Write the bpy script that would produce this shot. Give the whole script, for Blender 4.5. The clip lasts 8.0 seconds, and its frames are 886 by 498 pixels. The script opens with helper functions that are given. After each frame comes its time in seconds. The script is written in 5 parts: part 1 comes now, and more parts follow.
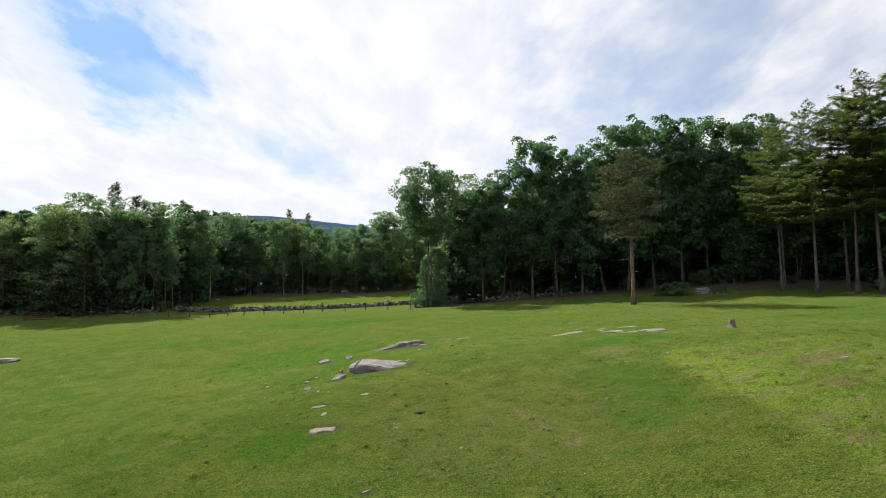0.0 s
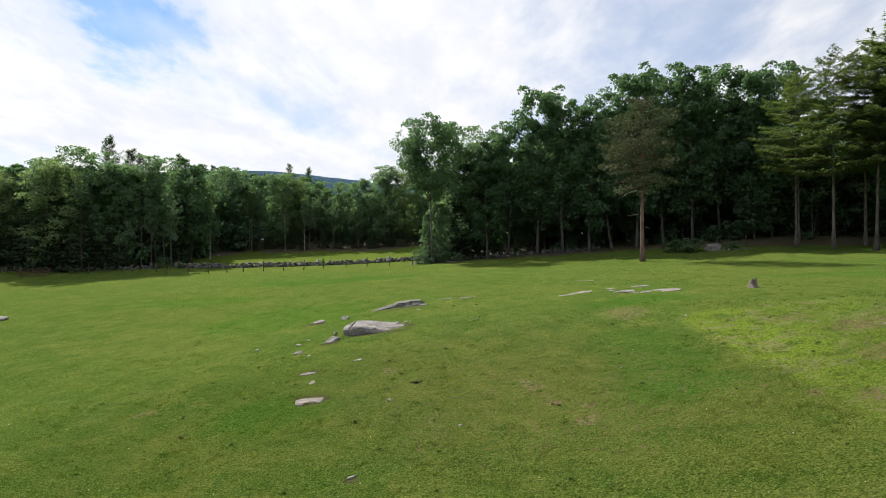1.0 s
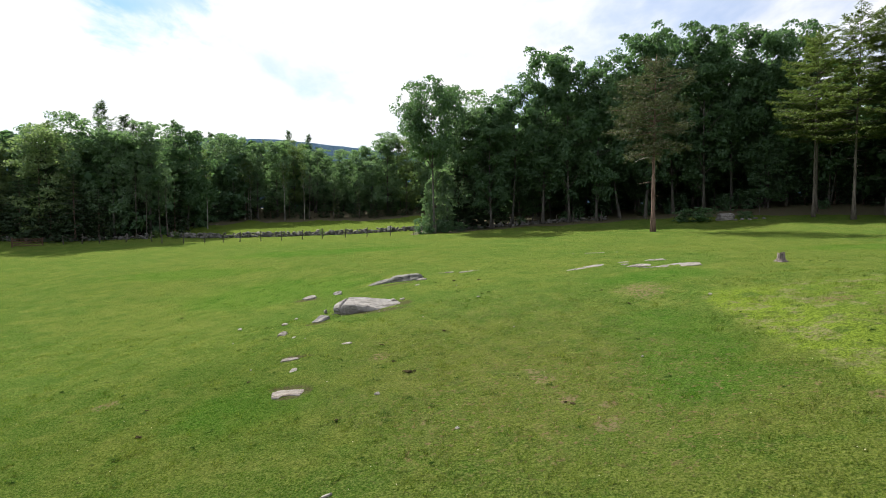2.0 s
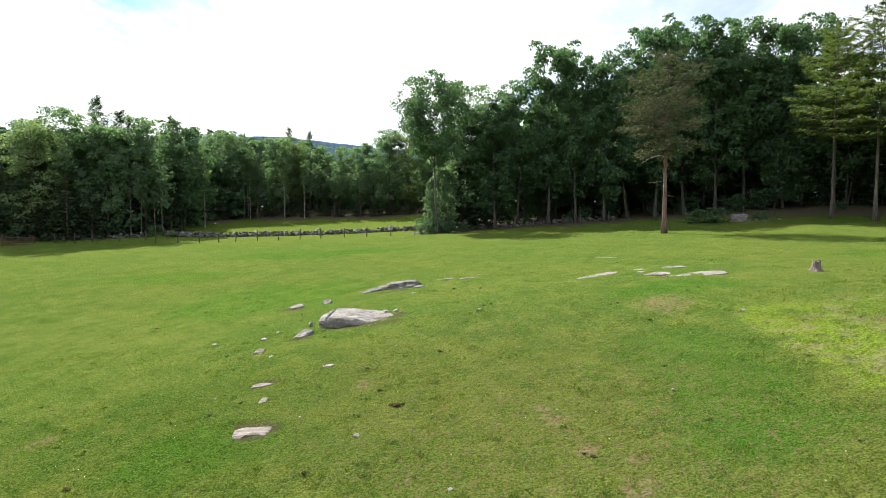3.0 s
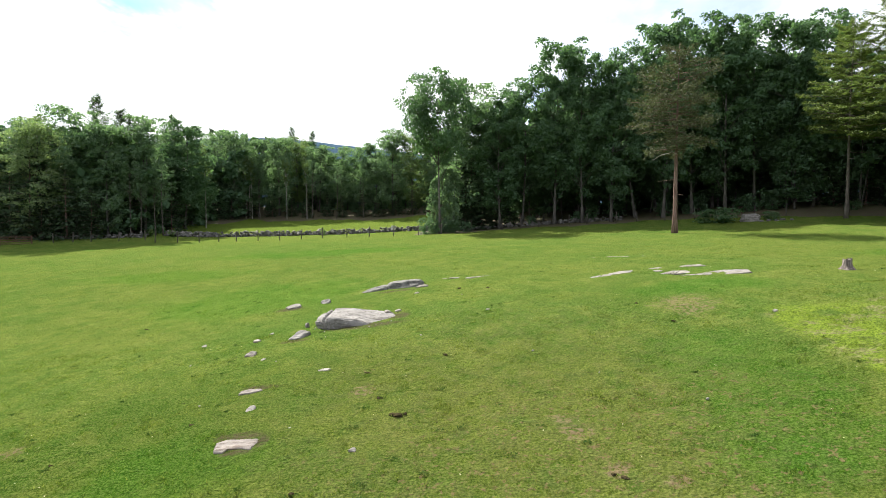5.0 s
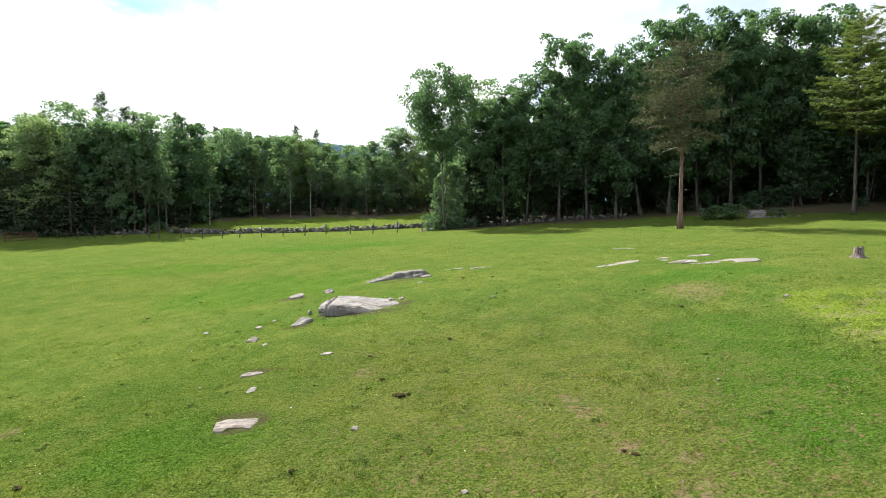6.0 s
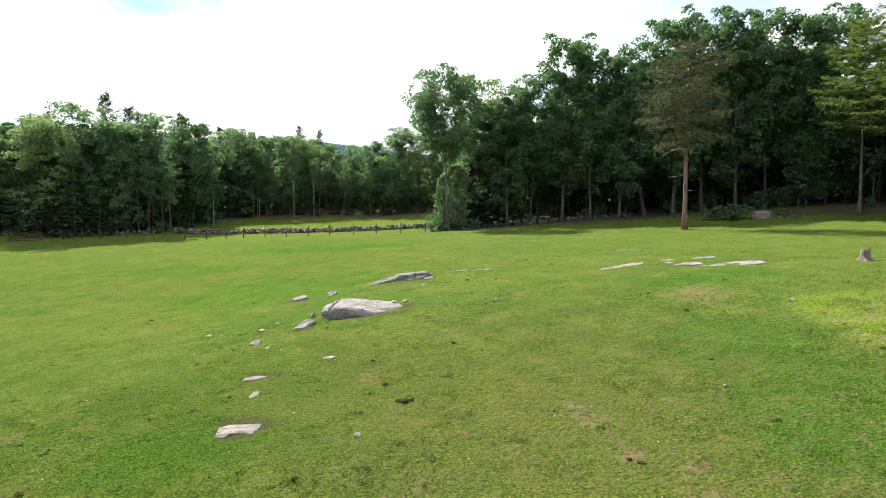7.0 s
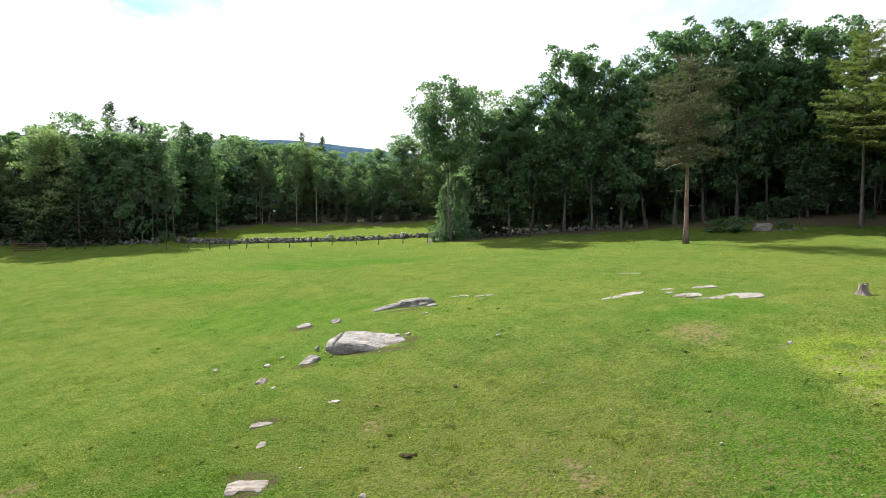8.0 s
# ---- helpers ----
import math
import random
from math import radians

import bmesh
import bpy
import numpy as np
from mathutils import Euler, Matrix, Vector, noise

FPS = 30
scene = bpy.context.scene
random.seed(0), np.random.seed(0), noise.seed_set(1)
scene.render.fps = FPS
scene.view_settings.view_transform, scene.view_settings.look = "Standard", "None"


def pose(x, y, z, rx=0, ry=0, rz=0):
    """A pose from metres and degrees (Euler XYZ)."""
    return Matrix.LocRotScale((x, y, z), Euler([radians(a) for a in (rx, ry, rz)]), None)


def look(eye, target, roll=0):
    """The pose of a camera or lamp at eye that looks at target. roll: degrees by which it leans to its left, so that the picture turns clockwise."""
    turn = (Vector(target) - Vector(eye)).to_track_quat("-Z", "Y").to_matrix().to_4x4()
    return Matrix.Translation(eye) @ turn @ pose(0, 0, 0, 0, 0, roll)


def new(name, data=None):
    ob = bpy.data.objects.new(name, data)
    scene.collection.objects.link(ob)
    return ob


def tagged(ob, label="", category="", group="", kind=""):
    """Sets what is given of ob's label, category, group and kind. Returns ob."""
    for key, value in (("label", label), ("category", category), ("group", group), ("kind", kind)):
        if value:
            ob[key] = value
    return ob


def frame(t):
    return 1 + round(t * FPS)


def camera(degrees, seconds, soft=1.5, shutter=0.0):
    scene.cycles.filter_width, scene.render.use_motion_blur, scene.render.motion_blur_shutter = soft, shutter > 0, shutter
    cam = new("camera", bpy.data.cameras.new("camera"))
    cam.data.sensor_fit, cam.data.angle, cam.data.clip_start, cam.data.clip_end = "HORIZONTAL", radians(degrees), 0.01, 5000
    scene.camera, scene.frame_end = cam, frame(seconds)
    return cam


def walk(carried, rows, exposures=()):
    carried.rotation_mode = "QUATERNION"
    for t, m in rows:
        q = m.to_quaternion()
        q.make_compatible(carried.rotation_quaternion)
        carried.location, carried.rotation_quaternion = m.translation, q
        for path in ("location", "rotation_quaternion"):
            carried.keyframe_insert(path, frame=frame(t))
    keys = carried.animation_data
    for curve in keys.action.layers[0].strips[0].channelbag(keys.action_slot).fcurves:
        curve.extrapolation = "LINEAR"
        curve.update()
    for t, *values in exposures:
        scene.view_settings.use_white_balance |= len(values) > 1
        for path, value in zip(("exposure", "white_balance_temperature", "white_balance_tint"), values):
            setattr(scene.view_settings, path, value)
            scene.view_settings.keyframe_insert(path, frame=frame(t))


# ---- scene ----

cam = camera(77.6, 8.0, soft=1.0)
PATH = [  # seconds, x, y, z, tilt, lean, turn
    (0.0, -0.143, 0.172, 5.251, 5.20, 0.40, 2.69), (0.3, -0.107, 0.818, 5.291, 4.75, 0.39, 2.82),
    (0.5, -0.090, 1.272, 5.299, 3.72, 0.45, 2.91), (0.7, -0.058, 1.749, 5.325, 2.43, 0.47, 3.01),
    (1.0, -0.041, 2.493, 5.382, 0.59, 0.44, 3.10), (1.2, -0.006, 2.960, 5.419, -0.72, 0.46, 3.19),
    (1.5, 0.031, 3.707, 5.442, -2.47, 0.51, 3.27), (1.7, 0.036, 4.233, 5.472, -2.59, 0.49, 3.34),
    (2.8, 0.120, 7.234, 5.656, -2.87, 0.61, 3.78), (3.0, 0.140, 7.736, 5.751, -2.84, 0.68, 3.86),
    (3.5, 0.121, 8.546, 5.794, -2.69, 0.77, 4.03), (4.0, 0.064, 8.857, 5.722, -2.73, 0.74, 4.04),
    (4.5, -0.004, 9.069, 5.640, -2.69, 0.74, 4.08), (6.0, -0.083, 9.497, 4.859, -2.59, 0.85, 4.58),
    (6.5, -0.091, 9.589, 4.719, -2.61, 0.84, 4.75), (7.0, -0.099, 9.588, 4.969, -2.62, 0.86, 4.92),
    (7.2, -0.098, 9.509, 5.336, -2.61, 0.89, 4.98), (7.5, -0.116, 9.399, 5.888, -2.66, 0.90, 5.01),
    (7.7, -0.133, 9.359, 6.162, -2.66, 0.88, 5.04), (8.0, -0.120, 9.324, 6.373, -2.52, 0.90, 5.13)]


def drone_pose(x, y, z, tilt, lean, turn):
    a, b = radians(turn), radians(tilt)
    ahead = Vector((-math.sin(a) * math.cos(b), math.cos(a) * math.cos(b), math.sin(b)))
    return look((x, y, z), Vector((x, y, z)) + ahead, lean)


walk(cam, [(row[0], drone_pose(*row[1:])) for row in PATH],
     exposures=[(0.0, 0.92), (0.7, 0.89), (1.5, 1.04), (2.8, 1.42), (3.5, 1.60), (4.5, 1.59), (6.0, 1.60), (8.0, 1.62)])

# ---- world and sun ----
SUN_TURN, SUN_HEIGHT = radians(38), radians(43)  # to the left of straight ahead, above the horizon
to_sun = Vector((-math.sin(SUN_TURN) * math.cos(SUN_HEIGHT), math.cos(SUN_TURN) * math.cos(SUN_HEIGHT), math.sin(SUN_HEIGHT)))
sun_data = bpy.data.lights.new("sun", "SUN")
sun_data.energy, sun_data.angle, sun_data.color = 5.0, radians(0.6), (1.0, 0.94, 0.83)
sun = new("sun", sun_data)
sun.matrix_world = look(to_sun * 200, (0, 0, 0))


class Nodes:
    """A short way to write node trees."""

    def __init__(self, tree):
        self.tree = tree
        tree.nodes.clear()

    def add(self, kind, settings=None, **links):
        node = self.tree.nodes.new(kind)
        for key, value in (settings or {}).items():
            setattr(node, key, value)
        for key, value in links.items():
            socket = node.inputs[int(key[1:])] if key[0] == "i" and key[1:].isdigit() else node.inputs[key.replace("_", " ")]
            if isinstance(value, bpy.types.NodeSocket):
                self.tree.links.new(value, socket)
            else:
                socket.default_value = value
        return node

    def noise(self, at, scale, detail=4.0, rough=0.55):
        return self.add("ShaderNodeTexNoise", Vector=at, Scale=scale, Detail=detail, Roughness=rough).outputs[0]

    def ramp(self, value, low, high):
        node = self.add("ShaderNodeMapRange", dict(interpolation_type="SMOOTHSTEP"), i0=value, i1=low, i2=high, i3=0.0, i4=1.0)
        return node.outputs[0]

    def mix(self, factor, a, b, blend="MIX"):
        node = self.tree.nodes.new("ShaderNodeMix")
        node.data_type, node.blend_type = "RGBA", blend
        for socket, value in ((node.inputs[0], factor), (node.inputs[6], a), (node.inputs[7], b)):
            if isinstance(value, bpy.types.NodeSocket):
                self.tree.links.new(value, socket)
            else:
                socket.default_value = value if not isinstance(value, tuple) else (*value, 1.0)[:4]
        return node.outputs[2]

    def math(self, op, a, b=0.0, c=0.0):
        return self.add("ShaderNodeMath", dict(operation=op), i0=a, i1=b, i2=c).outputs[0]


world = bpy.data.worlds.new("sky")
scene.world = world
world.use_nodes = True
n = Nodes(world.node_tree)
sky = n.add("ShaderNodeTexSky", dict(sky_type="NISHITA", sun_disc=False, sun_elevation=SUN_HEIGHT, sun_rotation=-SUN_TURN,
                                     air_density=1.0, dust_density=0.4, ozone_density=1.2))
direction = n.add("ShaderNodeTexCoord").outputs["Generated"]
part_xyz = n.add("ShaderNodeSeparateXYZ", i0=direction)
height = n.math("MAXIMUM", part_xyz.outputs[2], 0.0)
lift = n.math("ADD", height, 0.22)
flat = n.add("ShaderNodeCombineXYZ", i0=n.math("DIVIDE", part_xyz.outputs[0], lift), i1=n.math("DIVIDE", part_xyz.outputs[1], lift), i2=0.0)
streaked = n.add("ShaderNodeMapping", i0=flat.outputs[0], i1=(0.9, 0.15, 0.0), i2=(0.0, 0.0, 0.6), i3=(1.0, 0.6, 1.0))
warp = n.add("ShaderNodeTexNoise", Vector=streaked.outputs[0], Scale=1.3, Detail=3.0)
bent = n.mix(0.2, streaked.outputs[0], warp.outputs[1])
clouds = n.noise(bent, 1.5, 6.0, 0.52)
wisps = n.noise(bent, 7.0, 6.0, 0.6)
cover = n.ramp(n.math("ADD", clouds, n.math("MULTIPLY", wisps, 0.12)), 0.43, 0.60)
gap = n.add("ShaderNodeVectorMath", dict(operation="DOT_PRODUCT"), i0=direction, i1=(-0.502, 0.776, 0.381)).outputs["Value"]
gap = n.math("MULTIPLY", n.ramp(n.math("MULTIPLY_ADD", wisps, 0.06, gap), 1.019, 1.033), n.math("MULTIPLY_ADD", n.ramp(clouds, 0.66, 0.46), 0.55, 0.25))
cover = n.math("SUBTRACT", n.math("MAXIMUM", n.math("MULTIPLY_ADD", cover, 0.56, 0.44), n.ramp(height, 0.34, 0.06)), gap)
cover = n.math("MAXIMUM", cover, 0.0)
blue = n.mix(1.0, sky.outputs[0], (0.092, 0.122, 0.150), "MULTIPLY")
# thin cloud scatters sunlight forwards: brighter round the sun, duller opposite
facing = n.add("ShaderNodeVectorMath", dict(operation="DOT_PRODUCT"), i0=direction, i1=tuple(to_sun)).outputs["Value"]
forward = n.math("MULTIPLY_ADD", n.math("POWER", n.math("MULTIPLY_ADD", facing, 0.5, 0.5), 1.6), 0.33, 0.85)
white = n.mix(n.ramp(wisps, 0.3, 0.7), (0.90, 0.93, 1.02), (1.08, 1.08, 1.10))
white = n.mix(1.0, white, n.add("ShaderNodeCombineXYZ", i0=forward, i1=forward, i2=forward).outputs[0], "MULTIPLY")
background = n.add("ShaderNodeBackground", Color=n.mix(cover, blue, white), Strength=0.45)
n.add("ShaderNodeOutputWorld", Surface=background.outputs[0])

# ---- materials ----


def material(name):
    made = bpy.data.materials.new(name)
    made.use_nodes = True
    return made, Nodes(made.node_tree)


def place_of(n):
    return n.add("ShaderNodeTexCoord").outputs["Object"]


def world_place(n):
    return n.add("ShaderNodeNewGeometry").outputs["Position"]


def finish(n, colour, rough=0.9, gloss=0.2, bump=None, strength=0.3, distance=0.02):
    shader = n.add("ShaderNodeBsdfPrincipled", Base_Color=colour, Roughness=rough, Specular_IOR_Level=gloss)
    if bump is not None:
        relief = n.add("ShaderNodeBump", Height=bump, Strength=strength, Distance=distance)
        n.tree.links.new(relief.outputs[0], shader.inputs["Normal"])
    n.add("ShaderNodeOutputMaterial", Surface=shader.outputs[0])


def soft_spot(n, at, x, y, rx, ry, edge, fuzz, soft=0.35):
    """1 inside an uneven patch round (x, y), 0 outside."""
    shifted = n.add("ShaderNodeVectorMath", dict(operation="SUBTRACT"), i0=at, i1=(x, y, 0.0)).outputs[0]
    scaled = n.add("ShaderNodeVectorMath", dict(operation="MULTIPLY"), i0=shifted, i1=(1 / rx, 1 / ry, 0.0)).outputs[0]
    far = n.add("ShaderNodeVectorMath", dict(operation="LENGTH"), i0=scaled).outputs["Value"]
    return n.ramp(n.math("MULTIPLY_ADD", fuzz, edge, far), 0.9 + edge * 0.5 + soft, 0.9 + edge * 0.5 - soft)


def turf_colour(n):
    at = world_place(n)
    broad = n.noise(at, 0.07, 3.0)
    patch = n.noise(at, 0.45, 5.0, 0.6)
    tuft = n.noise(at, 2.6, 6.0, 0.65)
    fine = n.noise(at, 16.0, 5.0, 0.7)
    speck = n.noise(at, 38.0, 3.0, 0.7)
    colour = n.mix(n.ramp(broad, 0.38, 0.62), (0.086, 0.176, 0.021), (0.150, 0.206, 0.030))
    colour = n.mix(n.math("MULTIPLY", n.ramp(patch, 0.45, 0.62), 0.7), colour, (0.178, 0.226, 0.036))
    colour = n.mix(n.math("MULTIPLY", n.ramp(tuft, 0.50, 0.64), 0.26), colour, (0.062, 0.128, 0.017))
    colour = n.mix(n.math("MULTIPLY", n.ramp(fine, 0.51, 0.60), 0.46), colour, (0.205, 0.240, 0.070))
    colour = n.mix(n.math("MULTIPLY", n.ramp(fine, 0.47, 0.38), 0.46), colour, (0.030, 0.066, 0.009))
    colour = n.mix(n.math("MULTIPLY", n.ramp(speck, 0.47, 0.36), 0.48), colour, (0.022, 0.050, 0.008))
    colour = n.mix(n.math("MULTIPLY", n.ramp(speck, 0.54, 0.64), 0.42), colour, (0.245, 0.300, 0.092))
    sward = n.noise(at, 0.95, 6.0, 0.7)
    colour = n.mix(n.math("MULTIPLY", n.ramp(sward, 0.53, 0.62), 0.62), colour, (0.062, 0.142, 0.018))
    colour = n.mix(n.math("MULTIPLY", n.ramp(sward, 0.47, 0.36), 0.50), colour, (0.215, 0.242, 0.056))
    mottle = n.noise(at, 7.5, 4.0, 0.6)
    colour = n.mix(n.math("MULTIPLY", n.ramp(mottle, 0.54, 0.66), 0.28), colour, (0.200, 0.255, 0.062))
    colour = n.mix(n.math("MULTIPLY", n.ramp(mottle, 0.45, 0.34), 0.30), colour, (0.050, 0.110, 0.016))
    grain = n.noise(at, 21.0, 2.0, 0.6)
    colour = n.mix(n.math("MULTIPLY", n.ramp(grain, 0.52, 0.62), 0.48), colour, (0.285, 0.330, 0.085))
    colour = n.mix(n.math("MULTIPLY", n.ramp(grain, 0.48, 0.38), 0.55), colour, (0.038, 0.084, 0.012))
    fleck = n.noise(at, 24.0, 2.0, 0.5)
    colour = n.mix(n.math("MULTIPLY", n.ramp(fleck, 0.66, 0.74), 0.6), colour, (0.36, 0.34, 0.17))
    colour = n.mix(1.0, colour, (0.95, 0.96, 0.98), "MULTIPLY")
    # dry, worn and lush stretches of the pasture
    grazed = n.math("MULTIPLY", soft_spot(n, at, -1.0, 17.0, 17.0, 11.5, 0.9, patch), 0.42)
    colour = n.mix(grazed, colour, n.mix(1.0, colour, (0.62, 0.585, 0.50), "MULTIPLY"))
    for x, y, rx, ry in ((-13.0, 40.0, 7.0, 5.0), (27.5, 44.0, 7.0, 2.6), (-24.0, 50.0, 8.0, 2.5), (-16.0, 60.0, 12.0, 3.0), (6.6, 23.0, 2.0, 4.5), (9.0, 32.5, 3.0, 1.4), (-6.6, 20.4, 2.2, 1.6), (5.2, 19.4, 1.2, 1.0)):
        lush = n.math("MULTIPLY", soft_spot(n, at, x, y, rx, ry, 1.1, patch), 0.5)
        colour = n.mix(lush, colour, n.mix(1.0, colour, (0.55, 0.95, 0.55), "MULTIPLY"))
    speckle = n.math("MULTIPLY", n.ramp(tuft, 0.38, 0.66), 0.75)
    knoll = n.math("MULTIPLY", soft_spot(n, at, 1.0, 24.0, 7.0, 8.0, 0.8, patch), n.math("MULTIPLY", speckle, 0.30))
    colour = n.mix(knoll, colour, (0.215, 0.190, 0.080))
    across, along = (n.add("ShaderNodeSeparateXYZ", i0=at).outputs[k] for k in (0, 1))
    ragged = n.math("MULTIPLY_ADD", patch, 1.6, n.math("MULTIPLY", tuft, 0.8))
    inner = n.math("MULTIPLY", n.ramp(n.math("ADD", across, ragged), 10.10, 10.75), n.ramp(n.math("SUBTRACT", across, n.math("MULTIPLY", ragged, 2.0)), 17.5, 12.0))
    worn_side = n.math("MULTIPLY", inner, n.math("MULTIPLY", n.ramp(n.math("ADD", along, ragged), 30.3, 28.9), n.math("MULTIPLY_ADD", n.ramp(along, 16.5, 22.5), 0.5, 0.5)))
    lime = n.math("MULTIPLY", worn_side, n.ramp(n.noise(at, 1.3, 5.0, 0.65), 0.37, 0.50))
    lime = n.math("MULTIPLY", lime, n.math("MULTIPLY_ADD", n.ramp(n.math("ADD", across, n.math("MULTIPLY", tuft, 2.0)), 11.6, 14.0), -0.45, 0.86))
    colour = n.mix(lime, colour, n.mix(n.ramp(fine, 0.40, 0.58), (0.095, 0.150, 0.020), (0.255, 0.345, 0.042)))
    drift = n.noise(n.add("ShaderNodeMapping", i0=at, i1=(7.0, 3.0, 0.0)).outputs[0], 1.1, 5.0, 0.7)
    straw = n.math("MULTIPLY", worn_side, n.math("MULTIPLY", n.ramp(drift, 0.50, 0.60), n.ramp(mottle, 0.36, 0.58)))
    colour = n.mix(n.math("MULTIPLY", straw, 0.72), colour, (0.255, 0.225, 0.120))
    for x, y, rx, ry in ((13.76, 22.86, 1.2, 0.9), (12.47, 19.82, 0.8, 0.8), (10.01, 16.86, 0.45, 0.40), (9.04, 17.61, 0.25, 0.25), (10.19, 15.52, 0.5, 0.4), (12.73, 25.05, 0.8, 0.4), (2.01, 21.06, 0.20, 0.16), (2.47, 19.47, 0.22, 0.18), (3.52, 18.98, 0.14, 0.12)):
        bare = n.math("MULTIPLY", soft_spot(n, at, x, y, rx, ry, 2.0, tuft), n.ramp(mottle, 0.40, 0.56))
        colour = n.mix(n.math("MULTIPLY", bare, 0.65), colour, (0.205, 0.140, 0.085))
    for x, y, rx, ry in ((7.4, 30.1, 1.1, 1.3), (-3.3, 23.9, 0.35, 0.5), (2.0, 21.1, 0.45, 0.40), (14.17, 23.18, 1.0, 0.7), (1.8, 21.7, 0.35, 0.25), (3.4, 18.95, 0.25, 0.2), (3.2, 17.9, 0.4, 0.35), (2.47, 19.45, 0.3, 0.25), (-1.18, 18.7, 0.18, 0.15), (-3.44, 25.28, 0.2, 0.2), (-11.8, 21.8, 0.4, 0.4)):
        worn = n.math("MULTIPLY", soft_spot(n, at, x, y, rx, ry, 2.2, tuft), n.math("MULTIPLY", n.ramp(mottle, 0.42, 0.60), 0.75))
        colour = n.mix(worn, colour, (0.26, 0.195, 0.115))
    for x, y, rx, ry in ((-5.75, 21.68, 0.66, 0.24), (-5.5, 20.90, 0.42, 0.14), (-5.05, 21.35, 0.16, 0.30), (-6.45, 24.72, 0.62, 0.16), (-4.7, 30.42, 1.75, 0.42), (-3.5, 31.6, 0.5, 0.6), (-9.6, 36.0, 0.8, 0.5), (-4.6, 37.7, 1.2, 0.3), (-2.95, 15.78, 0.22, 0.12), (-7.1, 29.4, 0.6, 0.25)):
        earth = n.math("MULTIPLY", soft_spot(n, at, x, y, rx, ry, 0.9, tuft), n.math("MULTIPLY_ADD", n.ramp(mottle, 0.38, 0.54), 0.65, 0.28))
        colour = n.mix(earth, colour, (0.104, 0.090, 0.047))
    clod = n.math("MULTIPLY", n.ramp(n.noise(at, 4.6, 4.0, 0.6), 0.635, 0.675), n.ramp(patch, 0.40, 0.56))
    colour = n.mix(n.math("MULTIPLY", clod, 0.65), colour, (0.050, 0.062, 0.020))
    crumbs = n.math("MULTIPLY", soft_spot(n, at, 3.17, 19.9, 6.5, 4.5, 1.4, patch), n.ramp(n.noise(at, 6.5, 5.0, 0.7), 0.555, 0.63))
    colour = n.mix(n.math("MULTIPLY", crumbs, 0.75), colour, (0.215, 0.150, 0.080))
    hay = n.math("MULTIPLY", n.ramp(along, 94.0, 101.0), 0.7)
    colour = n.mix(hay, colour, (0.138, 0.192, 0.032))
    colour = n.mix(1.0, colour, (0.617, 0.626, 0.680), "MULTIPLY")
    return at, colour, n.math("MULTIPLY_ADD", mottle, 0.8, tuft), fine


turf, n = material("turf")
at, colour, tuft, fine = turf_colour(n)
finish(n, colour, 1.0, 0.0, n.math("MULTIPLY_ADD", tuft, 1.1, n.math("MULTIPLY", fine, 0.6)), 1.0, 0.15)

blades, n = material("grass_blades")
at, colour, tuft, fine = turf_colour(n)
shade = n.add("ShaderNodeNewGeometry").outputs["Random Per Island"]
colour = n.mix(n.math("MULTIPLY", n.ramp(shade, 0.55, 1.0), 0.6), colour, (0.150, 0.172, 0.055))
colour = n.mix(n.math("MULTIPLY", n.ramp(shade, 0.30, 0.0), 0.32), colour, (0.034, 0.064, 0.012))
diffuse = n.add("ShaderNodeBsdfDiffuse", Color=colour)
through_leaf = n.add("ShaderNodeBsdfTranslucent", Color=n.mix(1.0, colour, (1.35, 1.45, 0.8), "MULTIPLY"))
blend = n.add("ShaderNodeMixShader", i0=0.5, i1=diffuse.outputs[0], i2=through_leaf.outputs[0])
n.add("ShaderNodeOutputMaterial", Surface=blend.outputs[0])


def leaf_material(name, dark, light, tint, glow=0.38, gloss=0.16):
    made, n = material(name)
    own = n.add("ShaderNodeNewGeometry").outputs["Random Per Island"]
    tree = n.add("ShaderNodeObjectInfo").outputs["Random"]
    clump = n.noise(place_of(n), 0.5, 3.0)
    colour = n.mix(n.math("MULTIPLY_ADD", own, 0.6, n.math("MULTIPLY", clump, 0.5)), dark, light)
    colour = n.mix(n.math("MULTIPLY", tree, 0.7), colour, tint)
    face = n.add("ShaderNodeBsdfPrincipled", Base_Color=colour, Roughness=0.68, Specular_IOR_Level=gloss)
    lit = n.add("ShaderNodeBsdfTranslucent", Color=n.mix(1.0, colour, (1.25, 1.45, 0.75), "MULTIPLY"))
    blend = n.add("ShaderNodeMixShader", i0=glow, i1=face.outputs[0], i2=lit.outputs[0])
    n.add("ShaderNodeOutputMaterial", Surface=blend.outputs[0])
    return made


leaf_oak = leaf_material("leaf_hardwood", (0.055, 0.104, 0.068), (0.110, 0.180, 0.106), (0.082, 0.142, 0.080), 0.40, 0.08)
# grey-green leaves paled further: distance haze and sunlight put into the colour
leaf_grey_hazed = leaf_material("leaf_grey_green_hazed", (0.074, 0.124, 0.088), (0.172, 0.247, 0.162), (0.120, 0.188, 0.117), 0.47, 0.10)
leaf_pale = leaf_material("leaf_pale", (0.069, 0.106, 0.053), (0.163, 0.220, 0.101), (0.114, 0.167, 0.072), 0.44)
# brightest pale leaves: the sun on the tree is put into the colour
leaf_pale_sunlit = leaf_material("leaf_pale_sunlit", (0.118, 0.164, 0.096), (0.226, 0.288, 0.164), (0.168, 0.226, 0.122), 0.45, 0.10)
needle = leaf_material("needle_white_pine", (0.053, 0.078, 0.032), (0.155, 0.196, 0.071), (0.102, 0.137, 0.049), 0.36, 0.12)
